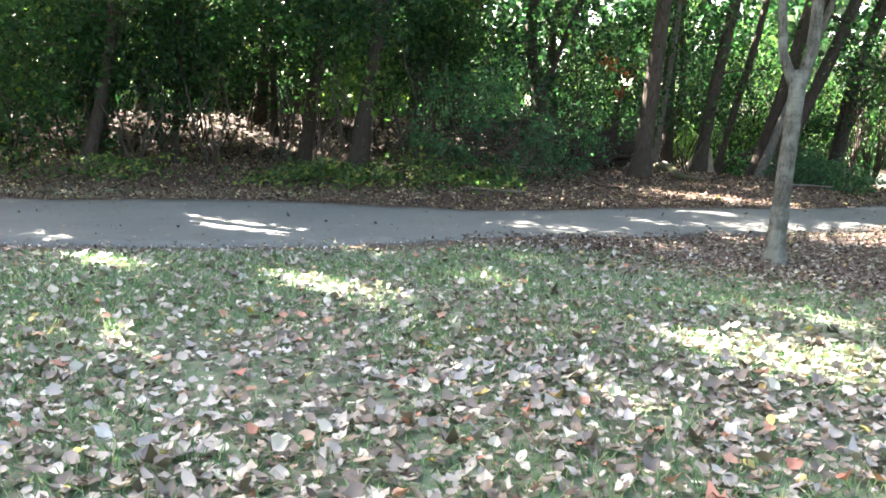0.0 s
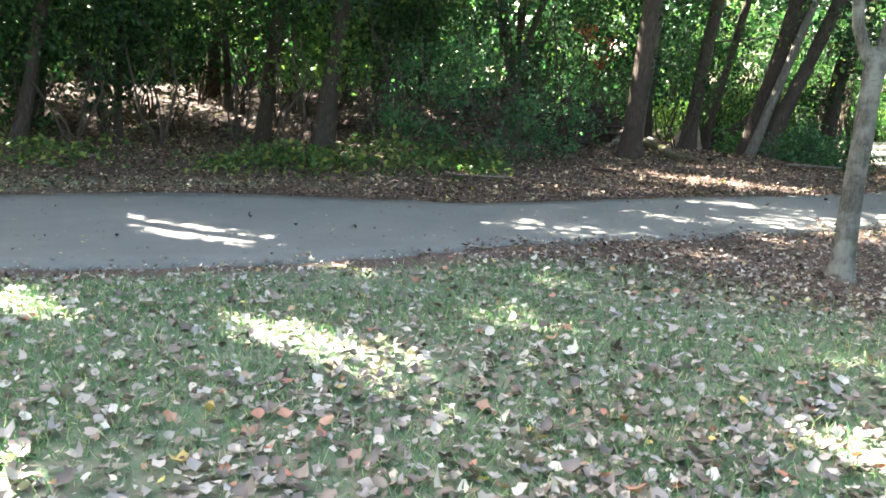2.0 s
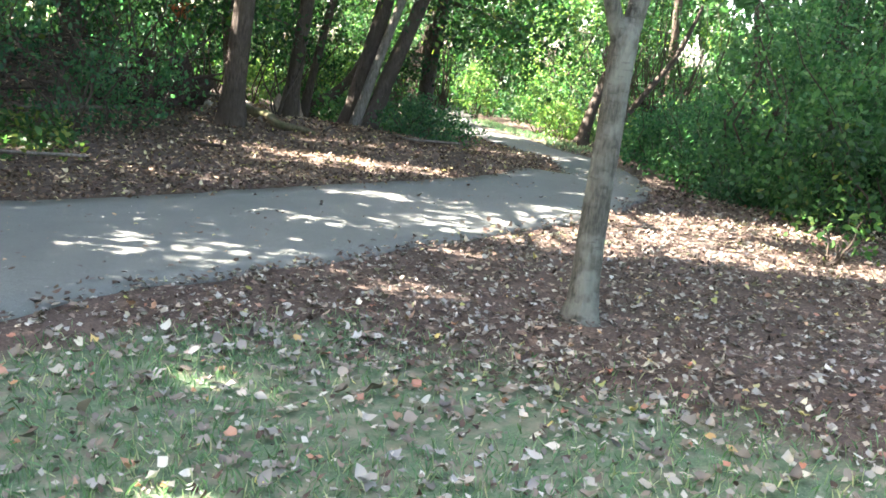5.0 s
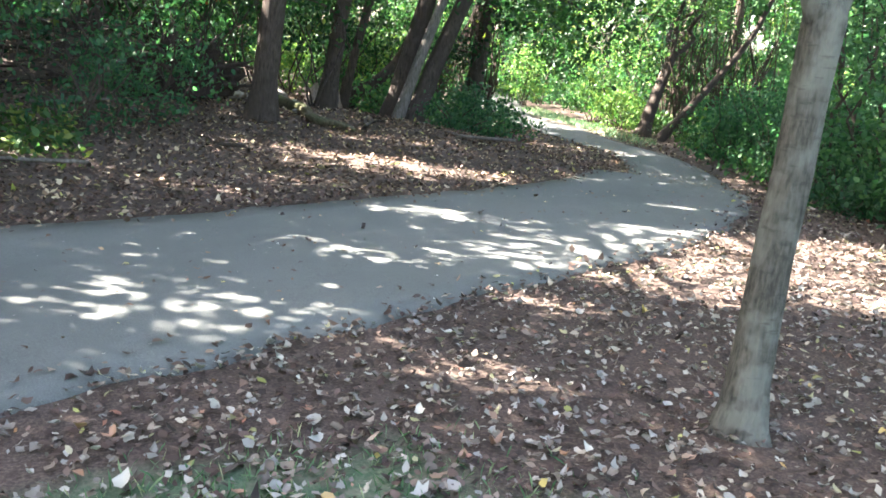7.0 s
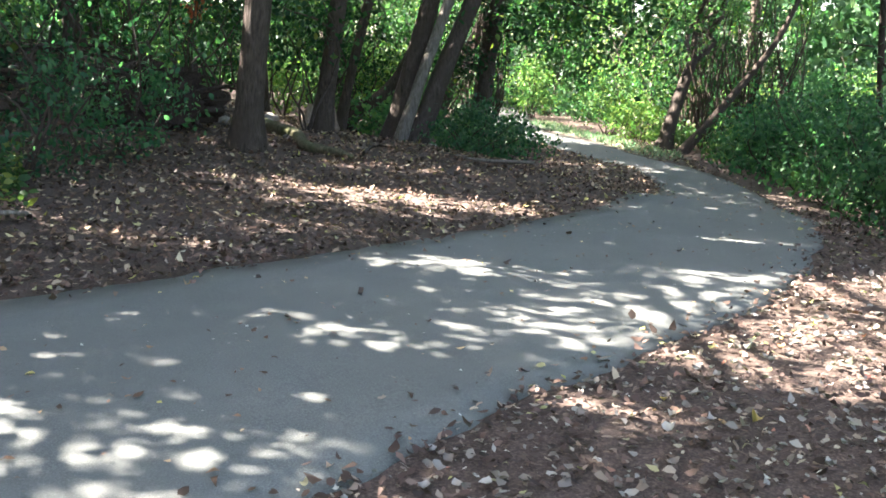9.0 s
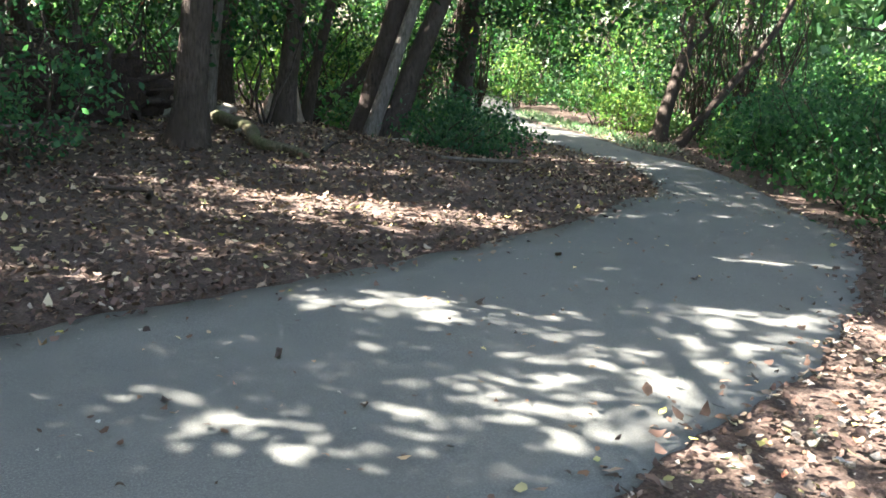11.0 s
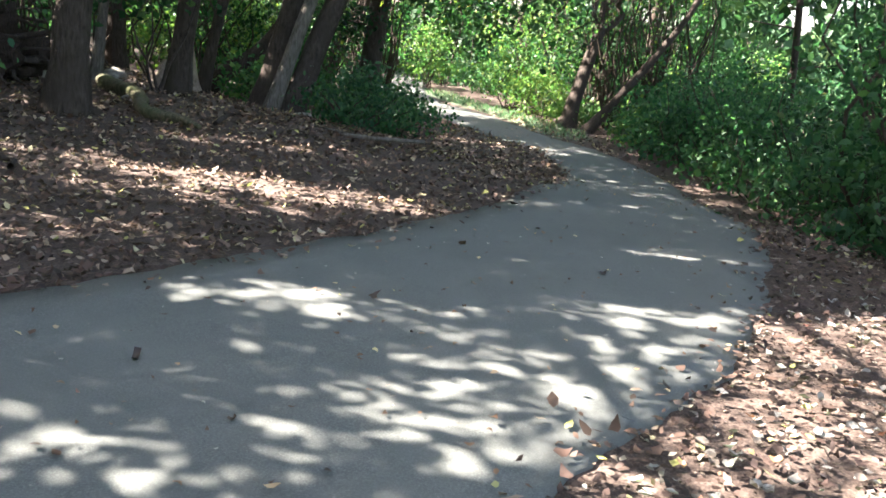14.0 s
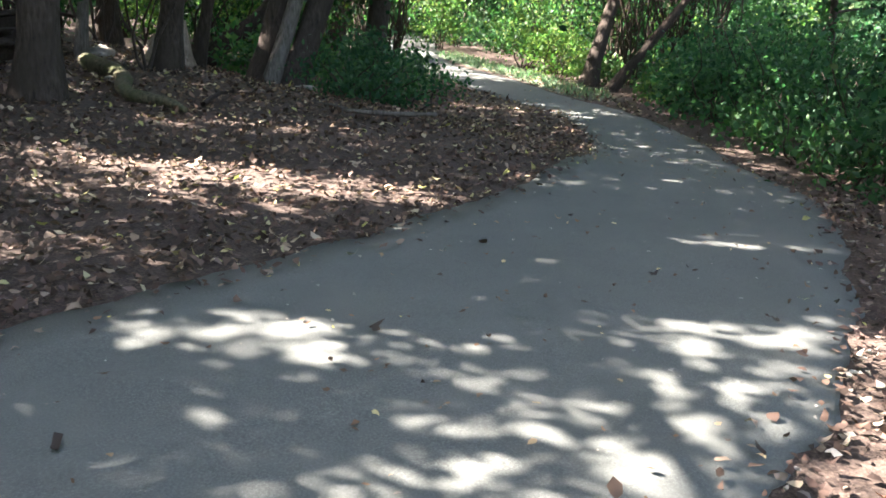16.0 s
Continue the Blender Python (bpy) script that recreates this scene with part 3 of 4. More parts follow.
# ---- the woods beyond the path ----
DARK_TREE = "tall woodland tree with dark furrowed trunk"
EDGE_TREES = [  # base, lean, trunk radius, material, low leaves, label
    ((-9.8, 24.2), (0.1, 0.0), 0.2, BARK_DARK, 900, DARK_TREE),
    ((-11.7, 28.5), (0.05, 0.0), 0.25, BARK_DARK, 600, DARK_TREE),
    ((-3.6, 21.7), (0.16, 0.0), 0.17, BARK_BROWN, 900, "slender brown-barked woodland tree"),
    ((-2.07, 20.0), (0.13, 0.0), 0.21, BARK_DARK, 500, DARK_TREE),
    ((4.4, 19.4), (0.175, 0.0), 0.195, BARK_BROWN, 0, "large woodland tree with straight brown trunk"),
    ((6.5, 22.1), (0.2, 0.0), 0.17, BARK_BROWN, 300, "brown woodland tree leaning beside the path"),
    ((8.05, 22.4), (0.32, 0.0), 0.2, BARK_DARK, 0, "dark trunk leaning in a cluster of three"),
    ((7.95, 21.9), (0.42, 0.0), 0.11, BARK_PALE, 0, "pale grey trunk leaning in a cluster of three"),
    ((8.3, 22.0), (0.44, 0.0), 0.185, BARK_DARK, 0, "dark trunk leaning in a cluster of three"),
    ((7.5, 23.7), (0.22, 0.0), 0.1, BARK_DARK, 0, "thin dark trunk leaning towards the path"),
    ((5.6, 23.0), (0.12, 0.0), 0.075, BARK_PALE, 0, "thin pale woodland tree"),
    ((9.3, 24.6), (0.3, 0.0), 0.11, BARK_DARK, 0, "thin dark trunk leaning towards the path"),
]
INNER_TREES = [  # base, lean, trunk radius, material, low leaves, label
    ((-8.2, 19.5), (0.07, 0.0), 0.15, BARK_BROWN, 500, "thin dark woodland tree"),
    ((-0.8, 24.0), (0.05, 0.0), 0.08, BARK_DARK, 500, "thin dark woodland tree"),
    ((-5.4, 27.0), (0.0, 0.0), 0.12, BARK_BROWN, 400, "slender brown-barked woodland tree"),
    ((-9.4, 35.6), (0.0, 0.0), 0.2, BARK_PALE, 0, "sunlit pale trunk deep in the woods"),
    ((10.75, 23.8), (0.19, 0.0), 0.2, BARK_DARK, 1500, DARK_TREE),
    ((13.2, 30.5), (0.3, 0.05), 0.2, BARK_DARK, 300, "dark tree leaning over the far path"),
    ((2.6, 24.6), (0.1, 0.0), 0.1, BARK_DARK, 500, "thin dark woodland tree"),
    ((-6.5, 20.5), (0.03, 0.0), 0.09, BARK_DARK, 800, "thin dark woodland tree"),
    ((0.2, 27.0), (0.08, 0.0), 0.14, BARK_DARK, 600, DARK_TREE),
    ((-14.5, 21.0), (0.0, 0.0), 0.2, BARK_DARK, 800, DARK_TREE),
    ((-16.0, 33.0), (0.0, 0.0), 0.22, BARK_DARK, 300, DARK_TREE),
    ((-6.0, 40.0), (0.0, 0.0), 0.22, BARK_BROWN, 300, DARK_TREE),
]
OUTER_TREES = [  # base, lean, trunk radius, material, low leaves, label
    ((4.5, 35.0), (0.05, 0.0), 0.2, BARK_BROWN, 500, DARK_TREE),
    ((9.5, 36.0), (0.05, 0.0), 0.2, BARK_BROWN, 500, DARK_TREE),
    ((20.0, 27.0), (-0.05, 0.0), 0.2, BARK_BROWN, 600, DARK_TREE),
    ((27.0, 31.0), (-0.1, 0.0), 0.22, BARK_BROWN, 600, DARK_TREE),
    ((15.5, 15.5), (-0.03, 0.0), 0.18, BARK_DARK, 900, DARK_TREE),
    ((18.5, 19.5), (-0.12, 0.0), 0.07, BARK_DARK, 250, "thin dark woodland tree"),
    ((12.5, 10.5), (0.0, 0.0), 0.2, BARK_DARK, 900, DARK_TREE),
    ((-19.0, 14.8), (0.0, 0.0), 0.2, BARK_DARK, 300, DARK_TREE),
    # the next two stand out of view, added for the shade of their crowns
    ((-9.5, 15.8), (0.05, -0.05), 0.15, BARK_DARK, 300, DARK_TREE),
    ((-15.0, 6.0), (0.0, 0.0), 0.25, BARK_DARK, 0, DARK_TREE),
    ((6.5, 8.0), (0.1, 0.0), 0.12, BARK_GREY, 200, "slim grey tree at the edge of the lawn"),
]
TREES = EDGE_TREES + INNER_TREES + OUTER_TREES
BOUGHS = {(10.75, 23.8): (0.9, -3.2, 2.9, 3400), (13.2, 30.5): (2.4, -1.0, 3.6, 1500), (8.3, 22.0): (2.0, -0.6, 3.6, 1000), (-2.07, 20.0): (0.6, -2.4, 3.4, 1700), (-3.6, 21.7): (-0.8, -3.0, 3.2, 1700), (-9.8, 24.2): (1.0, -3.2, 3.0, 1700), (4.4, 19.4): (-2.2, -0.8, 3.8, 500), (6.5, 22.1): (-0.8, -2.0, 4.0, 400), (-6.5, 20.5): (0.6, -0.6, 3.0, 1200)}
for i, (base, lean, r, mat, low, label) in enumerate(TREES):
    tall = 15.5 + (i * 37 % 5) * 0.6
    reach = {2: (-0.5, -2.5), 3: (-1.0, -2.5), 19: (1.0, -3.5)}.get(i, (-lean[0] * 8, -1.0))
    tree(base, lean, tall, r, mat, label, 8200, 12.0 + (i * 13 % 4) * 0.5, 4.8, low * 2, leaf=0.245, sway=0.12 if i < len(EDGE_TREES) else 0.5, seed=1.0 + i * 1.37, reach=reach, skirt=9000 if i in (2, 3, 4, 5, 19) else 0, bough=BOUGHS.get(base))
# tall trees added deeper in and out of view, whose crowns shade the clearing and woods
for i, (base, reach) in enumerate([((-9.7, 15.6), (2.0, -2.5)), ((-13.0, 15.4), (0.0, -3.0)), ((-12.5, 20.0), (0.5, -1.0)), ((-17.0, 18.0), (0, 0)), ((-6.4, 29.5), (0, 0)), ((-1.2, 31.5), (0, 0)), ((3.6, 30.5), (0, 0)), ((7.5, 29.0), (0, 0)), ((-12.0, 34.0), (0, 0)), ((-19, 24), (0, 0)), ((-15.5, 11.0), (0, 2.0)), ((-18.5, 30.0), (0, 0)), ((-14.5, 41.0), (0, 0)), ((-22.0, 38.0), (0, 0)), ((-8.0, 46.0), (0, 0)), ((0.5, 43.0), (0, 0)), ((-25.0, 30.0), (0, 0)), ((-9.5, 39.0), (0, 0)), ((-3.0, 37.5), (0, 0))]):
    tree(base, (0.02, 0.02), 16.5, 0.24, BARK_DARK, "tall dark woodland tree with a spreading crown, added for shade", 9000, 12.6, 5.2, 0, leaf=0.26, limbs=7, seed=70 + i * 2.3, reach=reach)

ct = thing("curved_tree", "dark trunk curving low towards the path", "tree", (8.02, 24.76, 0.05), "woodland trees")
q = smooth_line([(0, 0), (0.35, 0.35), (0.95, 0.75), (1.5, 1.5), (2.1, 3.2), (2.6, 5.5), (2.9, 8.0)], 4)
part("trunk", solid("trunk", [tube([(a, -0.02 * b, b) for a, b in q], [0.17 * (1 - 0.028 * k) for k in range(len(q))], 11, 0.22, 0.5, 8.0)], BARK_DARK), ct)
P = clumps((2.9, 0, 8.6), (2.2, 2.2, 1.4), 2500, 0.35)
part("crown", scatter("crown", P, rng.uniform(0.7, 1.2, len(P)) * 0.18, LEAF_WOOD, 0.7, (SIMPLE_V, SIMPLE_F)), ct)

# the forked, leaning tree by the far bend
ft = thing("forked_tree", "dark forked tree leaning beside the far bend", "tree", (16.05, 23.6, -0.45))
a = [Vector(v) for v in ((0, 0, 0), (0.05, 0, 0.12), (0.1, 0.02, 0.3), (0.2, 0.05, 0.6), (0.55, 0.2, 1.3), (1.2, 0.5, 2.25))]
part("trunk", solid("trunk", [tube(a, [0.21, 0.19, 0.18, 0.17, 0.15, 0.13], 12, 0.2, 0.6, 1.0)], BARK_DARK), ft)
for e, r in (((1.0, 0.5, 4.4), 0.09), ((2.3, 0.6, 3.9), 0.1), ((2.6, 0.9, 5.4), 0.07)):
    part("limb", solid("limb", [tube(bend(a[-1], e, 8, 2.5, r * 50), [r * (1 - 0.1 * k) for k in range(8)], 8, 0.2)], BARK_DARK), ft)
f2 = smooth_line([(0, 0), (0.6, 0.75), (1.15, 1.45), (2.1, 2.75), (2.7, 4.2)], 4)
part("second_stem", solid("second_stem", [tube([(a_ - 0.35, -0.95 - 0.3 * a_, z_) for a_, z_ in f2], [0.13 * (1 - 0.04 * k) for k in range(len(f2))], 10, 0.2, 0.5, 3.0)], BARK_DARK), ft)
P = clumps((1.6, 0.5, 6.0), (2.6, 2.6, 1.8), 3000, 0.3)
P = P[~(sunlit(P + np.array((16.25, 23.6, -0.4))) & (rng.random(len(P)) < 0.9))]
part("crown", scatter("crown", P, rng.uniform(0.7, 1.2, len(P)) * 0.14, LEAF_WOOD, 0.6), ft)

# ---- undergrowth ----
k = 0
for x, y, sx, sy, sz, c, mt, lab in [
    (1.6, 17.6, 1.1, 0.9, 2.4, 2600, LEAF_SHRUB, "dense dark green shrub at the wood edge"),
    (2.6, 18.6, 0.9, 0.8, 1.8, 1800, LEAF_SHRUB, "dense dark green shrub at the wood edge"),
    (0.2, 18.2, 1.1, 0.9, 2.6, 2600, LEAF_SHRUB, "dense dark green shrub at the wood edge"),
    (8.2, 19.6, 0.9, 0.8, 0.9, 1500, LEAF_SHRUB, "low green shrub at the path bend"),
    (9.6, 20.8, 1.0, 0.9, 0.85, 1700, LEAF_SHRUB, "low green shrub at the path bend"),
    (10.4, 22.6, 1.0, 1.0, 0.95, 2000, LEAF_SHRUB, "low green shrub at the path bend"),
    (7.0, 9.3, 0.5, 0.4, 0.5, 500, LEAF_LIME, "small sunlit green shrub on the leaf litter"),
    (16.0, 24.6, 0.8, 0.9, 1.3, 1500, LEAF_LIME, "bright sunlit shrub beside the grass verge"),
    (17.3, 27.2, 1.0, 1.0, 1.8, 1800, LEAF_LIME, "bright sunlit shrub beside the grass verge"),
]:
    k += 1
    shrub((x, y), (sx, sy, sz), c, lab, mt, seed=k * 1.3)

# the thicket along the outer side of the bend
for i in range(30):
    s = i / 29
    x, y = 9.2 + 8.0 * s + 1.2 * (i % 3), 10.2 + 11.5 * s - 0.7 * (i % 3)
    shrub((x, y), (1.3, 1.2, (1.6 + 0.9 * (i * 7 % 4)) * (1.0 if i < 15 else 0.42)), 3400, "tall green thicket shrub", LEAF_SHRUB if i % 4 else LEAF_WOOD, 0.095, seed=20 + i * 1.1, lift=0.4, clump=0.2)

for i in range(6):
    s = i / 8
    shrub((12.2 + 7.5 * s, 10.0 + 10.0 * s), (1.7, 1.7, 5.4 + (i * 5 % 3) * 0.7), 4200, "tall green thicket shrub", LEAF_SHRUB if i % 3 else LEAF_WOOD, 0.11, seed=420 + i * 1.1, lift=0.48, clump=0.26)

# taller undergrowth round the forked tree and along the far path
for i, (x, y, r, h, mt) in enumerate([(17.8, 22.2, 1.1, 1.8, LEAF_SHRUB), (18.8, 24.6, 1.5, 5.2, LEAF_WOOD), (16.4, 20.6, 1.2, 1.5, LEAF_SHRUB), (19.8, 27.4, 1.6, 6.0, LEAF_LIME), (14.9, 18.9, 1.0, 1.5, LEAF_SHRUB), (21, 31, 1.8, 6.0, LEAF_LIME),
                                       (11.4, 27.4, 1.2, 3.6, LEAF_WOOD), (12.6, 31.5, 1.5, 5.0, LEAF_LIME), (15.6, 37, 1.8, 6.0, LEAF_LIME), (9.6, 28.6, 1.4, 4.6, LEAF_WOOD), (17.6, 20.0, 1.2, 1.8, LEAF_WOOD), (20.3, 23.0, 1.4, 2.2, LEAF_SHRUB), (19.2, 34.0, 1.0, 2.4, LEAF_LIME)]):
    shrub((x, y), (r, r, h), 2600, "tall leafy undergrowth beside the far bend", mt, 0.11, 7, seed=300 + i * 1.7, wood=BARK_DARK, lift=0.45, clump=0.2)

# tangles of bare stems and vines behind the forked tree
for i, (x, y) in enumerate([(17.2, 23.4), (18.0, 23.0), (18.9, 22.6), (17.9, 24.6), (19.0, 24.0), (14.9, 29.9), (13.1, 28.0)]):
    shrub((x, y), (0.9, 0.8, 3.4 + (i * 3 % 4) * 0.4), 260, "tangle of thin bare stems and hanging vines", LEAF_LIME, 0.09, 17, seed=710 + i * 2.3, wood=BARK_BROWN, name="vine_tangle", lift=0.7, splay=0.55)

# low growth hard by the outer edge of the bend
for i, (x, y) in enumerate([(9.9, 12.6), (10.6, 13.6), (11.5, 14.8), (12.4, 15.9), (13.3, 17.2), (14.1, 18.5), (14.8, 19.8), (15.9, 21.0), (16.5, 22.0), (11.3, 13.2), (13.0, 15.3), (14.6, 17.6), (17.0, 23.8), (17.5, 26.2)]):
    shrub((x, y), (0.8, 0.75, 0.7 + (i * 3 % 4) * 0.22), 1100, "low green undergrowth beside the path", LEAF_LIME if i in (7, 8, 12, 13) else LEAF_SHRUB, 0.11, 4, seed=600 + i * 1.3, lift=0.36, clump=0.18)

# low growth that covers the ground beyond the bend
for i in range(40):
    x, y = 14.5 + (i * 4.13 % 13), 19.0 + (i * 7.7 % 19)
    if x - 0.33 * (y - 22) < 17.0 or inside(np.array([x]), np.array([y]), PATH_POLY)[0]:
        x, y = 9.0 + (i * 1.7 % 3.4) + max(0.0, (y - 27) * 0.45), y + 5
    if inside(np.array([x]), np.array([y]), PATH_POLY)[0]:
        continue
    shrub((x, y), (1.2, 1.1, 1.2 + (i * 3 % 5) * 0.35), 1500, "low leafy undergrowth covering the wood floor", (LEAF_SHRUB, LEAF_LIME, LEAF_WOOD)[i % 3], 0.13, 4, seed=500 + i * 1.9, wood=BARK_DARK, lift=0.38, clump=0.24)

# saplings and brush inside the woods
for i in range(52):
    x = -15 + (i * 7.31 % 25)
    y = 18.5 + (i * 3.17 % 12)
    if abs(x - 4.3) < 1.6 and y < 22 or x > 7 and y < 25:
        continue
    y += 4.5 if y < 22.8 and -9 < x < 4 and i % 4 else 0
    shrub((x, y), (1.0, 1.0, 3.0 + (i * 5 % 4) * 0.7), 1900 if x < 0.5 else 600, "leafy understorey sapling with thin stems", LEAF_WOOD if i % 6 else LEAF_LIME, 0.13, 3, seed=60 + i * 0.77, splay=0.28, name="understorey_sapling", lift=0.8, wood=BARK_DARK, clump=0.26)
for i in range(44):
    x = -16 + (i * 5.27 % 52)
    y = 32 + (i * 3.9 % 12)
    shrub((x, y), (1.8, 1.8, 4.5 + (i * 5 % 4)), 2000, "sunlit leafy understorey tree", LEAF_WOOD if i % 3 else LEAF_LIME, 0.17, 3, seed=160 + i * 0.77, splay=0.3, name="understorey_sapling", lift=0.55, wood=BARK_DARK, clump=0.3)

# leafy saplings at the wood edge in the shade-darkened leaf colour, bare below where the view goes deep into the woods
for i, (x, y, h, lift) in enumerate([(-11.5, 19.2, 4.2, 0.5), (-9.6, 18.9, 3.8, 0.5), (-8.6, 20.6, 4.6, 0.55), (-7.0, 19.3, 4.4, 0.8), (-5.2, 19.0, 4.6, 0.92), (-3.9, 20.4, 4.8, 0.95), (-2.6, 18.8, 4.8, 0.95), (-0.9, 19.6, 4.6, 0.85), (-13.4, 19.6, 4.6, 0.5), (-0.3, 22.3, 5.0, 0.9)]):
    shrub((x, y), (1.25, 1.1, h), 3000 if lift < 0.7 else 1150, "leafy sapling at the wood edge, leaf colour darkened for shade", LEAF_WOOD, 0.13, 4, seed=820 + i * 1.21, splay=0.3, name="understorey_sapling", lift=lift, wood=BARK_DARK, clump=0.3)

# sunlit saplings on the bank
for i, (x, y) in enumerate([(-12.0, 28.0), (-9.0, 29.5), (-6.4, 28.0), (-4.2, 30.0), (-2.0, 28.2), (0.2, 30.0)]):
    shrub((x, y), (1.3, 1.2, 5.0 + (i % 3) * 0.5), 1700, "sunlit yellow-green sapling on the wooded bank", LEAF_LIME, 0.14, 4, seed=910 + i * 1.7, splay=0.3, name="understorey_sapling", lift=0.75, wood=BARK_DARK, clump=0.28)

# ground cover along the wood edge
n = 9000
x, y = rng.uniform(-15, 1.5, n), 17.2 + rng.normal(0, 0.75, n)
keep = np.sin(x * 1.7) + np.sin(x * 0.6 + 2) + rng.normal(0, 0.7, n) > -0.4
x, y = x[keep], y[keep]
P = np.column_stack([x, y, ground_z(x, y) + rng.uniform(0.03, 1.0, len(x)) ** 1.4 * (0.4 + 0.25 * np.sin(x * 2.1) * np.sin(x * 0.7 + y))])
tagged(new("ground_cover", scatter("ground_cover", P, rng.uniform(0.07, 0.16, len(P)), LEAF_COVER, 0.6)), "low yellow-green plants along the wood edge", "plants", kind="stuff")

# far woods that close the view
pos = []
for ring, (dist, cnt) in enumerate(((46, 44000), (54, 42000), (64, 30000))):
    w = rng.uniform(radians(-48), radians(88), cnt)
    rr = dist + rng.normal(0, 2.5, cnt) + 4 * np.sin(w * 9)
    h = 22 + 4 * np.sin(w * 13 + ring) + 3 * np.sin(w * 31)
    z = rng.uniform(0, 1, cnt) ** 1.5 * h
    pos.append(np.column_stack([2 + np.sin(w) * rr, 8 + np.cos(w) * rr, z]))
w = rng.uniform(radians(-50), radians(90), 16000)
pos.append(np.column_stack([2 + np.sin(w) * 70, 8 + np.cos(w) * 70, rng.uniform(0, 1, 16000) ** 1.2 * (19 + 3 * np.sin(w * 17))]) + rng.normal(0, 1.2, (16000, 3)))
# unseen ring behind the camera, added to block low sky light
w = rng.uniform(radians(88), radians(312), 30000)
rr = 31 + rng.normal(0, 2.5, 30000) + 3 * np.sin(w * 7)
pos.append(np.column_stack([2 + np.sin(w) * rr, 8 + np.cos(w) * rr, rng.uniform(0, 1, 30000) * (14 + 3 * np.sin(w * 11))]))
P = np.vstack(pos)
fw = np.arctan2(P[:, 0] - 2, P[:, 1] - 8)
lumps = np.sin(fw * 41 + 2.2 * np.sin(P[:, 2] * 0.45)) + np.sin(P[:, 2] * 1.15 + 2.4 * np.sin(fw * 23)) + 0.8 * np.sin(fw * 97 + P[:, 2] * 0.9)
P = P[(lumps > -0.8) | (P[:, 2] < 2.2)]  # clumps of leaves with sky between them
P[:, 2] += ground_z(P[:, 0], P[:, 1])
tagged(new("far_woods", scatter("far_woods", P, rng.uniform(0.4, 0.85, len(P)) * np.where(np.hypot(P[:, 0] - 2, P[:, 1] - 8) > 66.5, 2.2, 1.0), LEAF_FAR, 1.4, (SIMPLE_V, SIMPLE_F))), "sunlit green wall of distant woodland, with an unseen ring added behind", "woodland", kind="stuff")

# ---- logs, stumps and stones ----
def stump(base, size, label, mat, name="stump", seed=1.0):
    z0 = float(ground_z(*base))
    ob = thing(name, label, "stump", (*base, z0 - 0.05))
    q = [Vector((0, 0, 0)), Vector((0.01, 0, size[1] * 0.3)), Vector((0.03, 0.01, size[1] * 0.65)), Vector((0.05, 0.0, size[1]))]
    part("wood", solid("wood", [tube(q, [size[0] * 1.5, size[0] * 0.95, size[0] * 0.6, size[0] * 0.16], 14, 0.9, 0.8, seed)], mat), ob)
    return ob


stump((6.65, 23.1), (0.15, 0.5), "pale broken tree stump in sun", WOOD_PALE, seed=3.0)
stump((7.15, 23.3), (0.09, 0.75), "thin pale broken snag in sun", WOOD_PALE, seed=5.0)
rootplate = thing("uprooted_root_plate", "dark uprooted root plate with soil and broken roots", "roots", (3.7, 21.9, 0.1))
bm = bmesh.new()
bmesh.ops.create_icosphere(bm, subdivisions=4, radius=1.0)
for v in bm.verts:
    d = noise.noise(v.co * 2.2) * 0.5 - abs(noise.noise(v.co * 5.0)) * 0.45 + noise.noise(v.co * 13.0) * 0.16
    v.co = Vector((v.co.x * (1.0 + d), v.co.y * 0.42 * (1 + d), 0.55 + v.co.z * (0.62 + 0.7 * d)))
me = bpy.data.meshes.new("soil")
bm.to_mesh(me)
bm.free()
me.materials.append(ROOT_SOIL)
part("soil", me, rootplate)
for i in range(16):
    w = i * 2.4
    a0 = Vector((math.cos(w) * 0.55, -0.25, 0.6 + math.sin(w) * 0.4))
    e0 = a0 + Vector((math.cos(w) * (0.5 + 0.3 * math.sin(i)), -0.25 - 0.2 * math.cos(i * 3), math.sin(w) * 0.5 + 0.1))
    part("root", solid("root", [tube(bend(a0, e0, 6, 3.0, i), [0.05, 0.045, 0.038, 0.03, 0.02, 0.008], 6, 0.3)], BARK_DARK), rootplate)
heap = thing("brush_heap", "dark heap of dead branches on the wooded mound", "branches", (2.7, 24.6, 0.7))
for i in range(34):
    w = 0.35 * math.sin(i * 1.9) + (math.pi if i % 2 else 0.0)
    x0, y0 = -2.0 + (i * 0.83 % 4.4), -1.8 + (i * 1.31 % 3.2)
    ln = 0.7 + 0.5 * (i * 0.37 % 1)
    z0 = float(ground_z(2.7 + x0, 24.6 + y0)) - 0.62 + 0.5 * (i * 0.61 % 1)
    q = bend((x0 - ln * math.cos(w), y0 - ln * math.sin(w), z0 - 0.3), (x0 + ln * math.cos(w), y0 + ln * math.sin(w), z0 + 0.25 * math.sin(i)), 7, 2.4, i * 0.9)
    part("branch", solid("branch", [tube(q, [(0.03 + 0.03 * (i % 5 == 0)) * (1 - 0.1 * k_) for k_ in range(7)], 6, 0.3)], BARK_DARK if i % 3 else BARK_BROWN), heap)
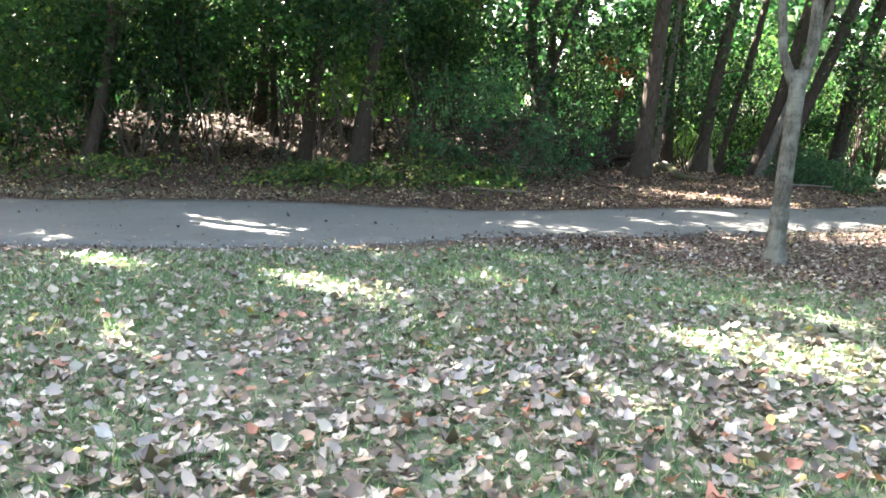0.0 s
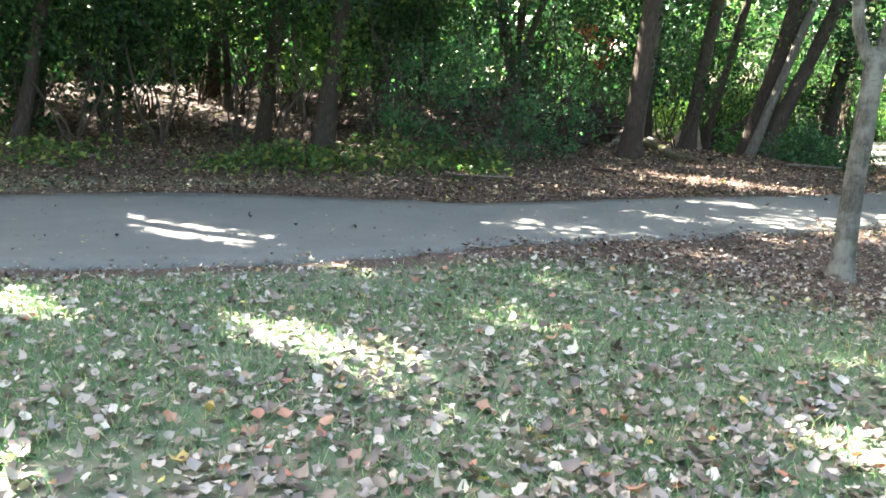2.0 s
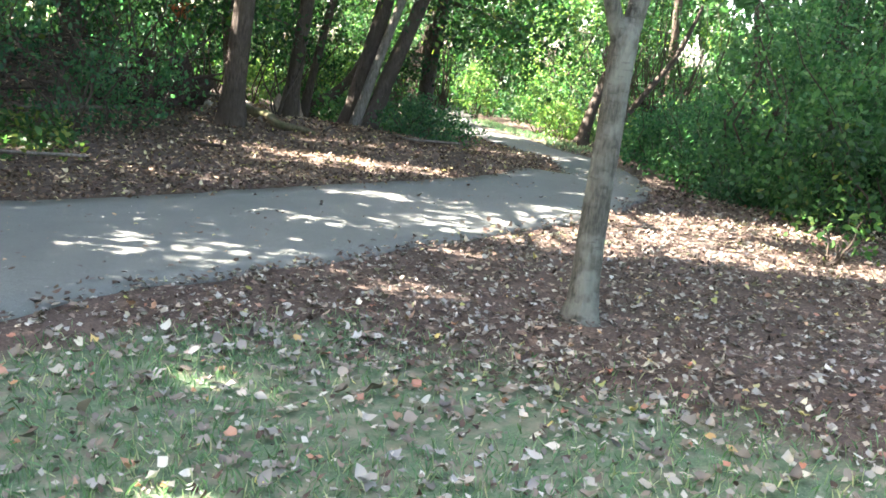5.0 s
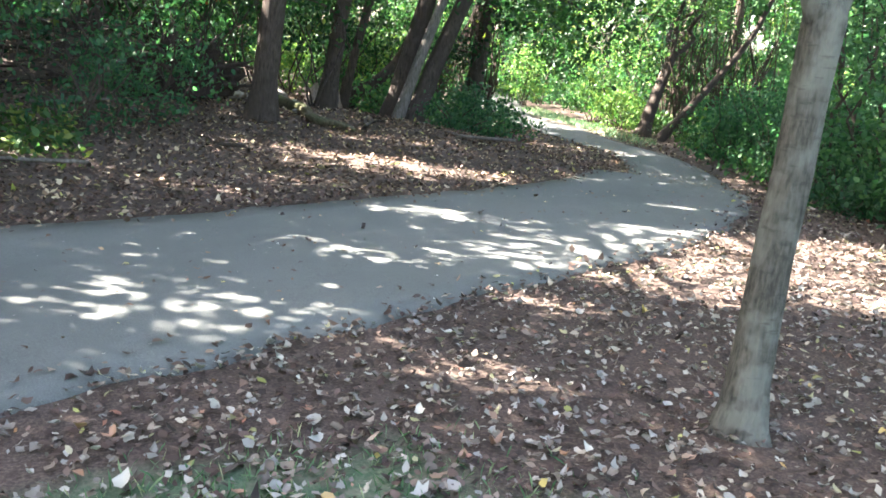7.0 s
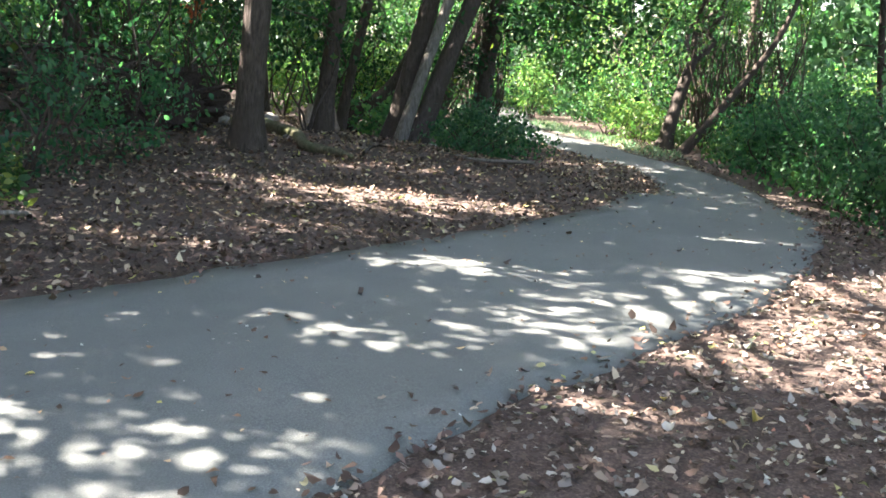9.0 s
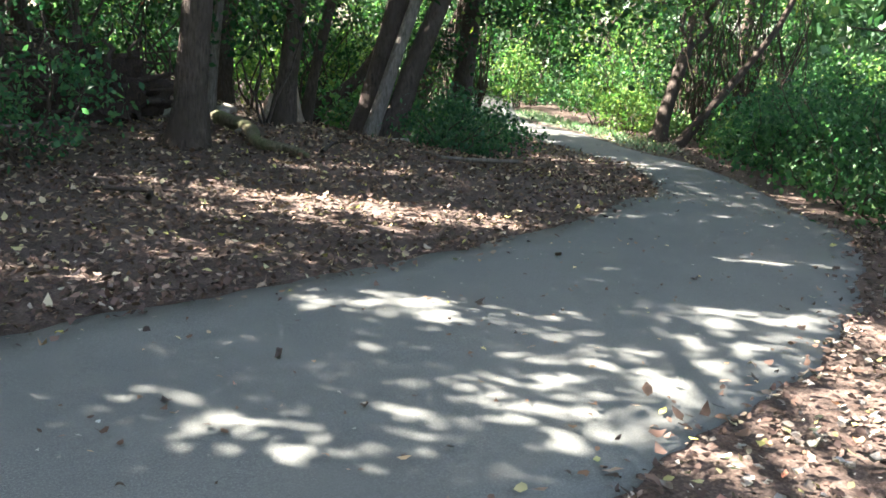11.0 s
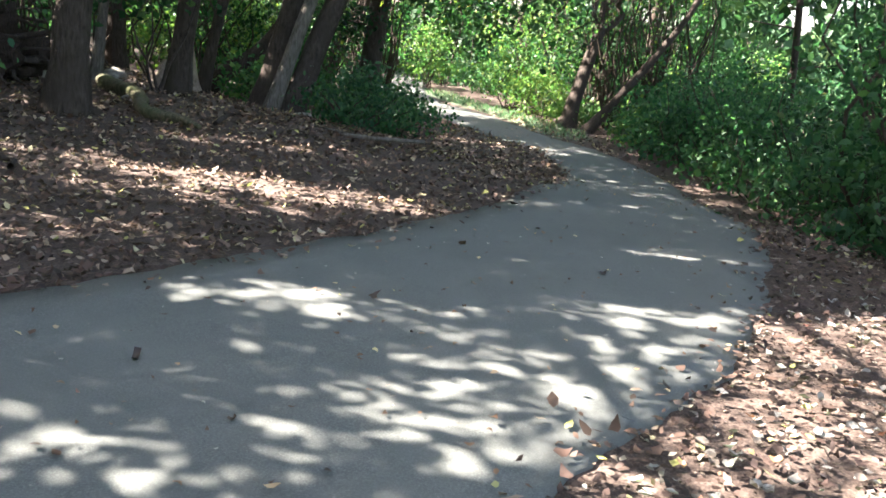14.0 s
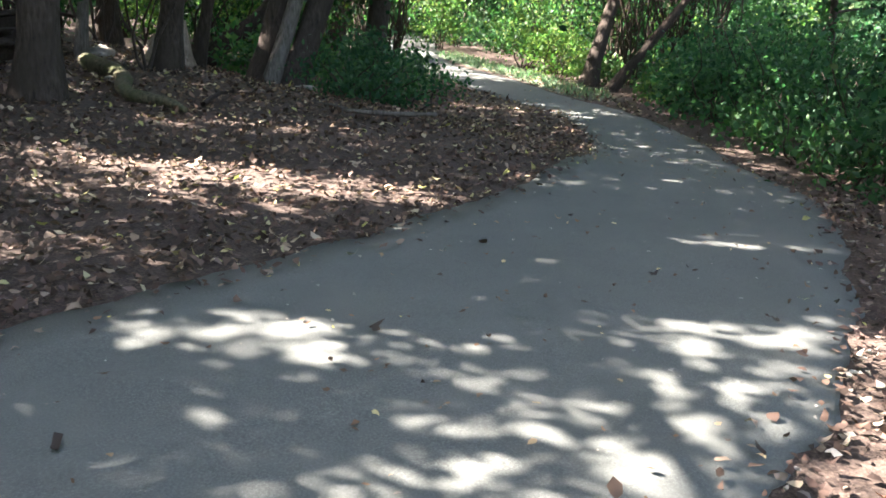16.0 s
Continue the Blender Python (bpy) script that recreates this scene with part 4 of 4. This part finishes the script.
for x, y, r_, lab in ((5.95, 23.4, 0.16, "pale stone on leaf litter in sun"), (4.95, 22.6, 0.14, "pale weathered stone on leaf litter"), (5.5, 20.6, 0.1, "small pale stone on leaf litter"), (8.1, 21.0, 0.13, "small pale stone on leaf litter")):
    bm = bmesh.new()
    bmesh.ops.create_icosphere(bm, subdivisions=3, radius=r_)
    for v in bm.verts:
        v.co = v.co * (1 + 0.55 * noise.noise(v.co * (1.5 / r_) + Vector((x, y, 0))) + 0.2 * noise.noise(v.co * (4 / r_)))
        v.co.x, v.co.z = v.co.x * 1.35, v.co.z * 0.55
    me = bpy.data.meshes.new("stone")
    bm.to_mesh(me)
    bm.free()
    me.polygons.foreach_set("use_smooth", [True] * len(me.polygons))
    me.materials.append(STONE)
    st = new("stone", me)
    st.location = (x, y, float(ground_z(x, y)) + r_ * 0.35)
    tagged(st, lab, "stone")
shrub((5.2, 26.5), (0.5, 0.5, 3.0), 260, "sapling with red autumn leaves", LEAF_RED, 0.12, 4, seed=9.0, lift=0.85, name="understorey_sapling", wood=BARK_DARK)
log = thing("fallen_log", "mossy fallen log lying on leaf litter", "log", (5.43, 21.85, 0.34))
q = bend((0, 0, 0.02), (0.08, -3.67, -0.1), 10, 0.8, 4.0)
part("wood", solid("wood", [tube(q, [0.11, 0.11, 0.105, 0.1, 0.09, 0.08, 0.07, 0.06, 0.05, 0.025], 12, 0.3, 0, 2.0)], BARK_MOSS), log)

# ---- fallen leaves and grass ----
def fade(x, y, box, soft=2.5):
    """Thins things out towards the edges of a box, so that it has no outline."""
    d = np.minimum(np.minimum(x - box[0], box[1] - x), np.minimum(y - box[2], box[3] - y))
    return rng.random(len(x)) < np.clip(d / soft, 0, 1)


def litter(n, box, keep, low, high, mat, name, label, shape, spread=0.35, lift=0.02):
    x, y = rng.uniform(box[0], box[1], n), rng.uniform(box[2], box[3], n)
    ok = keep(x, y) & fade(x, y, box)
    x, y = x[ok], y[ok]
    z = ground_z(x, y) + lift + rng.uniform(0, 0.02, len(x))
    P = np.column_stack([x, y, z])
    me = scatter(name, P, rng.uniform(low, high, len(x)), mat, spread, shape, rng.normal(0.5, 0.9, len(x)), 0.055)
    return tagged(new(name, me), label, "leaves", kind="stuff")


LOBED, OVAL, CRUMPLED = (LOBED_V, LOBED_F), (OVAL_V, OVAL_F), (CRUMPLED_V, CRUMPLED_F)
off_path = lambda x, y: ~inside(x, y, PATH_POLY)
drift = lambda x, y: off_path(x, y) & (lawn_amount(x, y) > rng.uniform(-0.05, 0.7, len(x))) & (rng.random(len(x)) < (1 - 0.68 * smooth_step(y, 3.6, 6.6)) * (0.6 + 0.4 * smooth_step(np.sin(x * 1.1 + 1) + np.sin(y * 1.4 + x) - 0.3 * (y - 5), -1, 1.2)))
litter(80000, (-8.5, 9, -1.3, 12.3), drift, 0.032, 0.078, DEAD_TAN, "fallen_leaves", "dry tan and grey leaves scattered on lawn", CRUMPLED, 0.3)
litter(22000, (-8.5, 9, -1.3, 12.3), drift, 0.045, 0.095, DEAD_TAN, "fallen_leaves", "lobed dry leaves scattered on lawn", LOBED, 0.22)
litter(16000, (-8.5, 9, -1.3, 12.3), off_path, 0.02, 0.05, DEAD_BROWN, "fallen_leaves", "small brown leaf fragments in the grass", OVAL, 0.4)
litter(34000, (-7.5, 8, -0.3, 11.5), off_path, 0.015, 0.045, DEAD_TAN, "fallen_leaves", "small pale leaf fragments in the grass", (SIMPLE_V, SIMPLE_F), 0.4)
litter(52000, (-4.5, 11.5, 4, 15.5), lambda x, y: off_path(x, y) & (x > 0.8 + 0.9 * (9 - y)), 0.03, 0.066, DEAD_BROWN, "fallen_leaves", "brown leaf litter round the young tree", OVAL, 0.25)
litter(10000, (-3.5, 11.5, 4, 13.5), lambda x, y: off_path(x, y) & (x > 0.2 + 0.9 * (9 - y)), 0.03, 0.065, DEAD_TAN, "fallen_leaves", "pale dry leaves round the young tree", CRUMPLED, 0.25)
litter(80000, (-13, 17, 10.5, 20.5), lambda x, y: off_path(x, y) & (y > 13) & (x - 0.7 * (y - 13) < 9), 0.04, 0.085, DEAD_BROWN, "fallen_leaves", "brown leaf litter on the woodland floor", OVAL)
litter(34000, (-13, 17, 17.5, 27), lambda x, y: off_path(x, y) & (x - 0.7 * (y - 13) < 9), 0.05, 0.1, DEAD_BROWN, "fallen_leaves", "brown leaf litter under the trees", (SIMPLE_V, SIMPLE_F))
litter(14000, (-16, 6, 20, 40), lambda x, y: x < 6, 0.1, 0.2, DEAD_BROWN, "fallen_leaves", "sunlit leaf litter deep in the woods", OVAL)
litter(14000, (5, 21, 6, 27), lambda x, y: off_path(x, y) & (x - 0.7 * (y - 13) > 8), 0.05, 0.1, DEAD_BROWN, "fallen_leaves", "brown leaf litter along the thicket", OVAL)
litter(8000, (-9, 19, 6, 29), lambda x, y: inside(x, y, PATH_POLY), 0.02, 0.055, DEAD_BROWN, "fallen_leaves", "few scattered leaves on the asphalt path", OVAL, 0.15, 0.035)


def rim(x, y):
    """Near the edges of the path, thinning out onto it."""
    d = np.full(len(x), 9.0)
    for ln in (LINE_N[::3], LINE_F[::3]):
        for i in range(0, len(x), 4000):
            q = np.hypot(x[i:i + 4000, None] - ln[None, :, 0], y[i:i + 4000, None] - ln[None, :, 1]).min(1)
            d[i:i + 4000] = np.minimum(d[i:i + 4000], q)
    return d < np.abs(rng.normal(0, 0.16, len(x)))


litter(5500, (-9, 19, 6, 29), lambda x, y: inside(x, y, PATH_POLY), 0.012, 0.034, DEAD_TAN, "fallen_leaves", "pale leaf fragments on the asphalt path", (SIMPLE_V, SIMPLE_F), 0.12, 0.034)
# single dark curled leaves and twigs that lie on the path and lawn
for i, (x, y, r_) in enumerate([(4.55, 12.9, 0.09), (0.23, 9.69, 0.1), (0.8, 9.9, 0.09), (-0.84, 10.7, 0.11), (-1.35, 7.68, 0.1), (3.22, 12.54, 0.07), (2.7, 12.25, 0.09), (-1.5, 10.9, 0.08), (5.9, 13.9, 0.08), (7.0, 14.2, 0.07), (6.4, 13.0, 0.06), (-2.1, 11.4, 0.1), (-3.2, 10.2, 0.1), (3.4, 11.9, 0.06)]):
    n_ = 1
    P = np.column_stack([rng.normal(0, r_ * 0.3, n_), rng.normal(0, r_ * 0.2, n_), rng.uniform(0.0, 0.012, n_)])
    me = scatter("curled_leaf", P, np.full(n_, r_ * 0.75), DEAD_DARK, 0.25, (CRUMPLED_V, CRUMPLED_F), np.full(n_, 0.9), 0.12)
    ob = new("curled_leaf", me)
    ob.location = (x, y, float(ground_z(x, y)) + 0.03)
    tagged(ob, "dark curled dead leaf clump on the ground", "leaf", "curled leaves")
for i, (x, y, ln, w) in enumerate([(-3.0, 16.6, 1.6, 0.3), (0.9, 15.8, 1.2, 2.8), (6.2, 18.9, 1.5, 0.9), (-6.5, 17.2, 1.8, 0.1), (3.2, 17.0, 1.0, 2.0), (7.4, 17.8, 1.3, 2.5), (-1.8, 19.5, 2.4, 0.2), (2.4, 21.0, 2.8, 0.5), (5.9, 21.9, 2.2, 1.2)]):
    ob = thing("fallen_branch", "bare fallen branch lying on leaf litter", "branch", (x, y, float(ground_z(x, y)) + 0.06), "fallen branches")
    q = bend((-ln / 2 * math.cos(w), -ln / 2 * math.sin(w), 0), (ln / 2 * math.cos(w), ln / 2 * math.sin(w), 0.06), 8, 2.0, i * 1.3)
    part("wood", solid("wood", [tube(q, [0.03 * (1 - 0.1 * k) for k in range(8)], 7, 0.3)], BARK_PALE if i % 2 else BARK_BROWN), ob)
litter(60000, (-7, 15, 8, 23), rim, 0.035, 0.08, DEAD_BROWN, "fallen_leaves", "brown leaves gathered along the path edge", OVAL, 0.25, 0.03)

n = 210000
x, y = rng.uniform(-8.5, 7.5, n), rng.uniform(-0.8, 9.6, n)
ok = fade(x, y, (-8.5, 7.5, -0.8, 12.0), 2.0) & (lawn_amount(x, y) > rng.uniform(0.1, 1.0, n)) & ~inside(x, y, PATH_POLY) & (np.sin(x * 2.3 + np.sin(y * 1.9)) + np.sin(y * 2.9 + x) + rng.normal(0, 1.0, n) - 0.9 * (1 - smooth_step(y, 3.2, 5.6)) > -0.9)
x, y = x[ok], y[ok]
BLADE = (np.array([(-0.045, 0, 0), (0.045, 0, 0), (0.03, 0.14, 0.6), (0, 0.42, 1.0)]), np.array([(0, 1, 2), (0, 2, 3)]))
P = np.column_stack([x, y, ground_z(x, y) + 0.005])
tagged(new("grass", scatter("grass", P, rng.uniform(0.03, 0.075, len(P)), GRASS, 0.4, BLADE)), "short patchy lawn grass", "grass", kind="stuff")
n = 9000
x, y = rng.uniform(13, 19, n), rng.uniform(20, 31, n)
ok = (lawn_amount(x, y) > 0.5) & ~inside(x, y, PATH_POLY)
x, y = x[ok], y[ok]
P = np.column_stack([x, y, ground_z(x, y) + 0.005])
tagged(new("grass", scatter("grass", P, rng.uniform(0.08, 0.16, len(P)), GRASS, 0.25, BLADE)), "bright sunlit grass verge", "grass", kind="stuff")
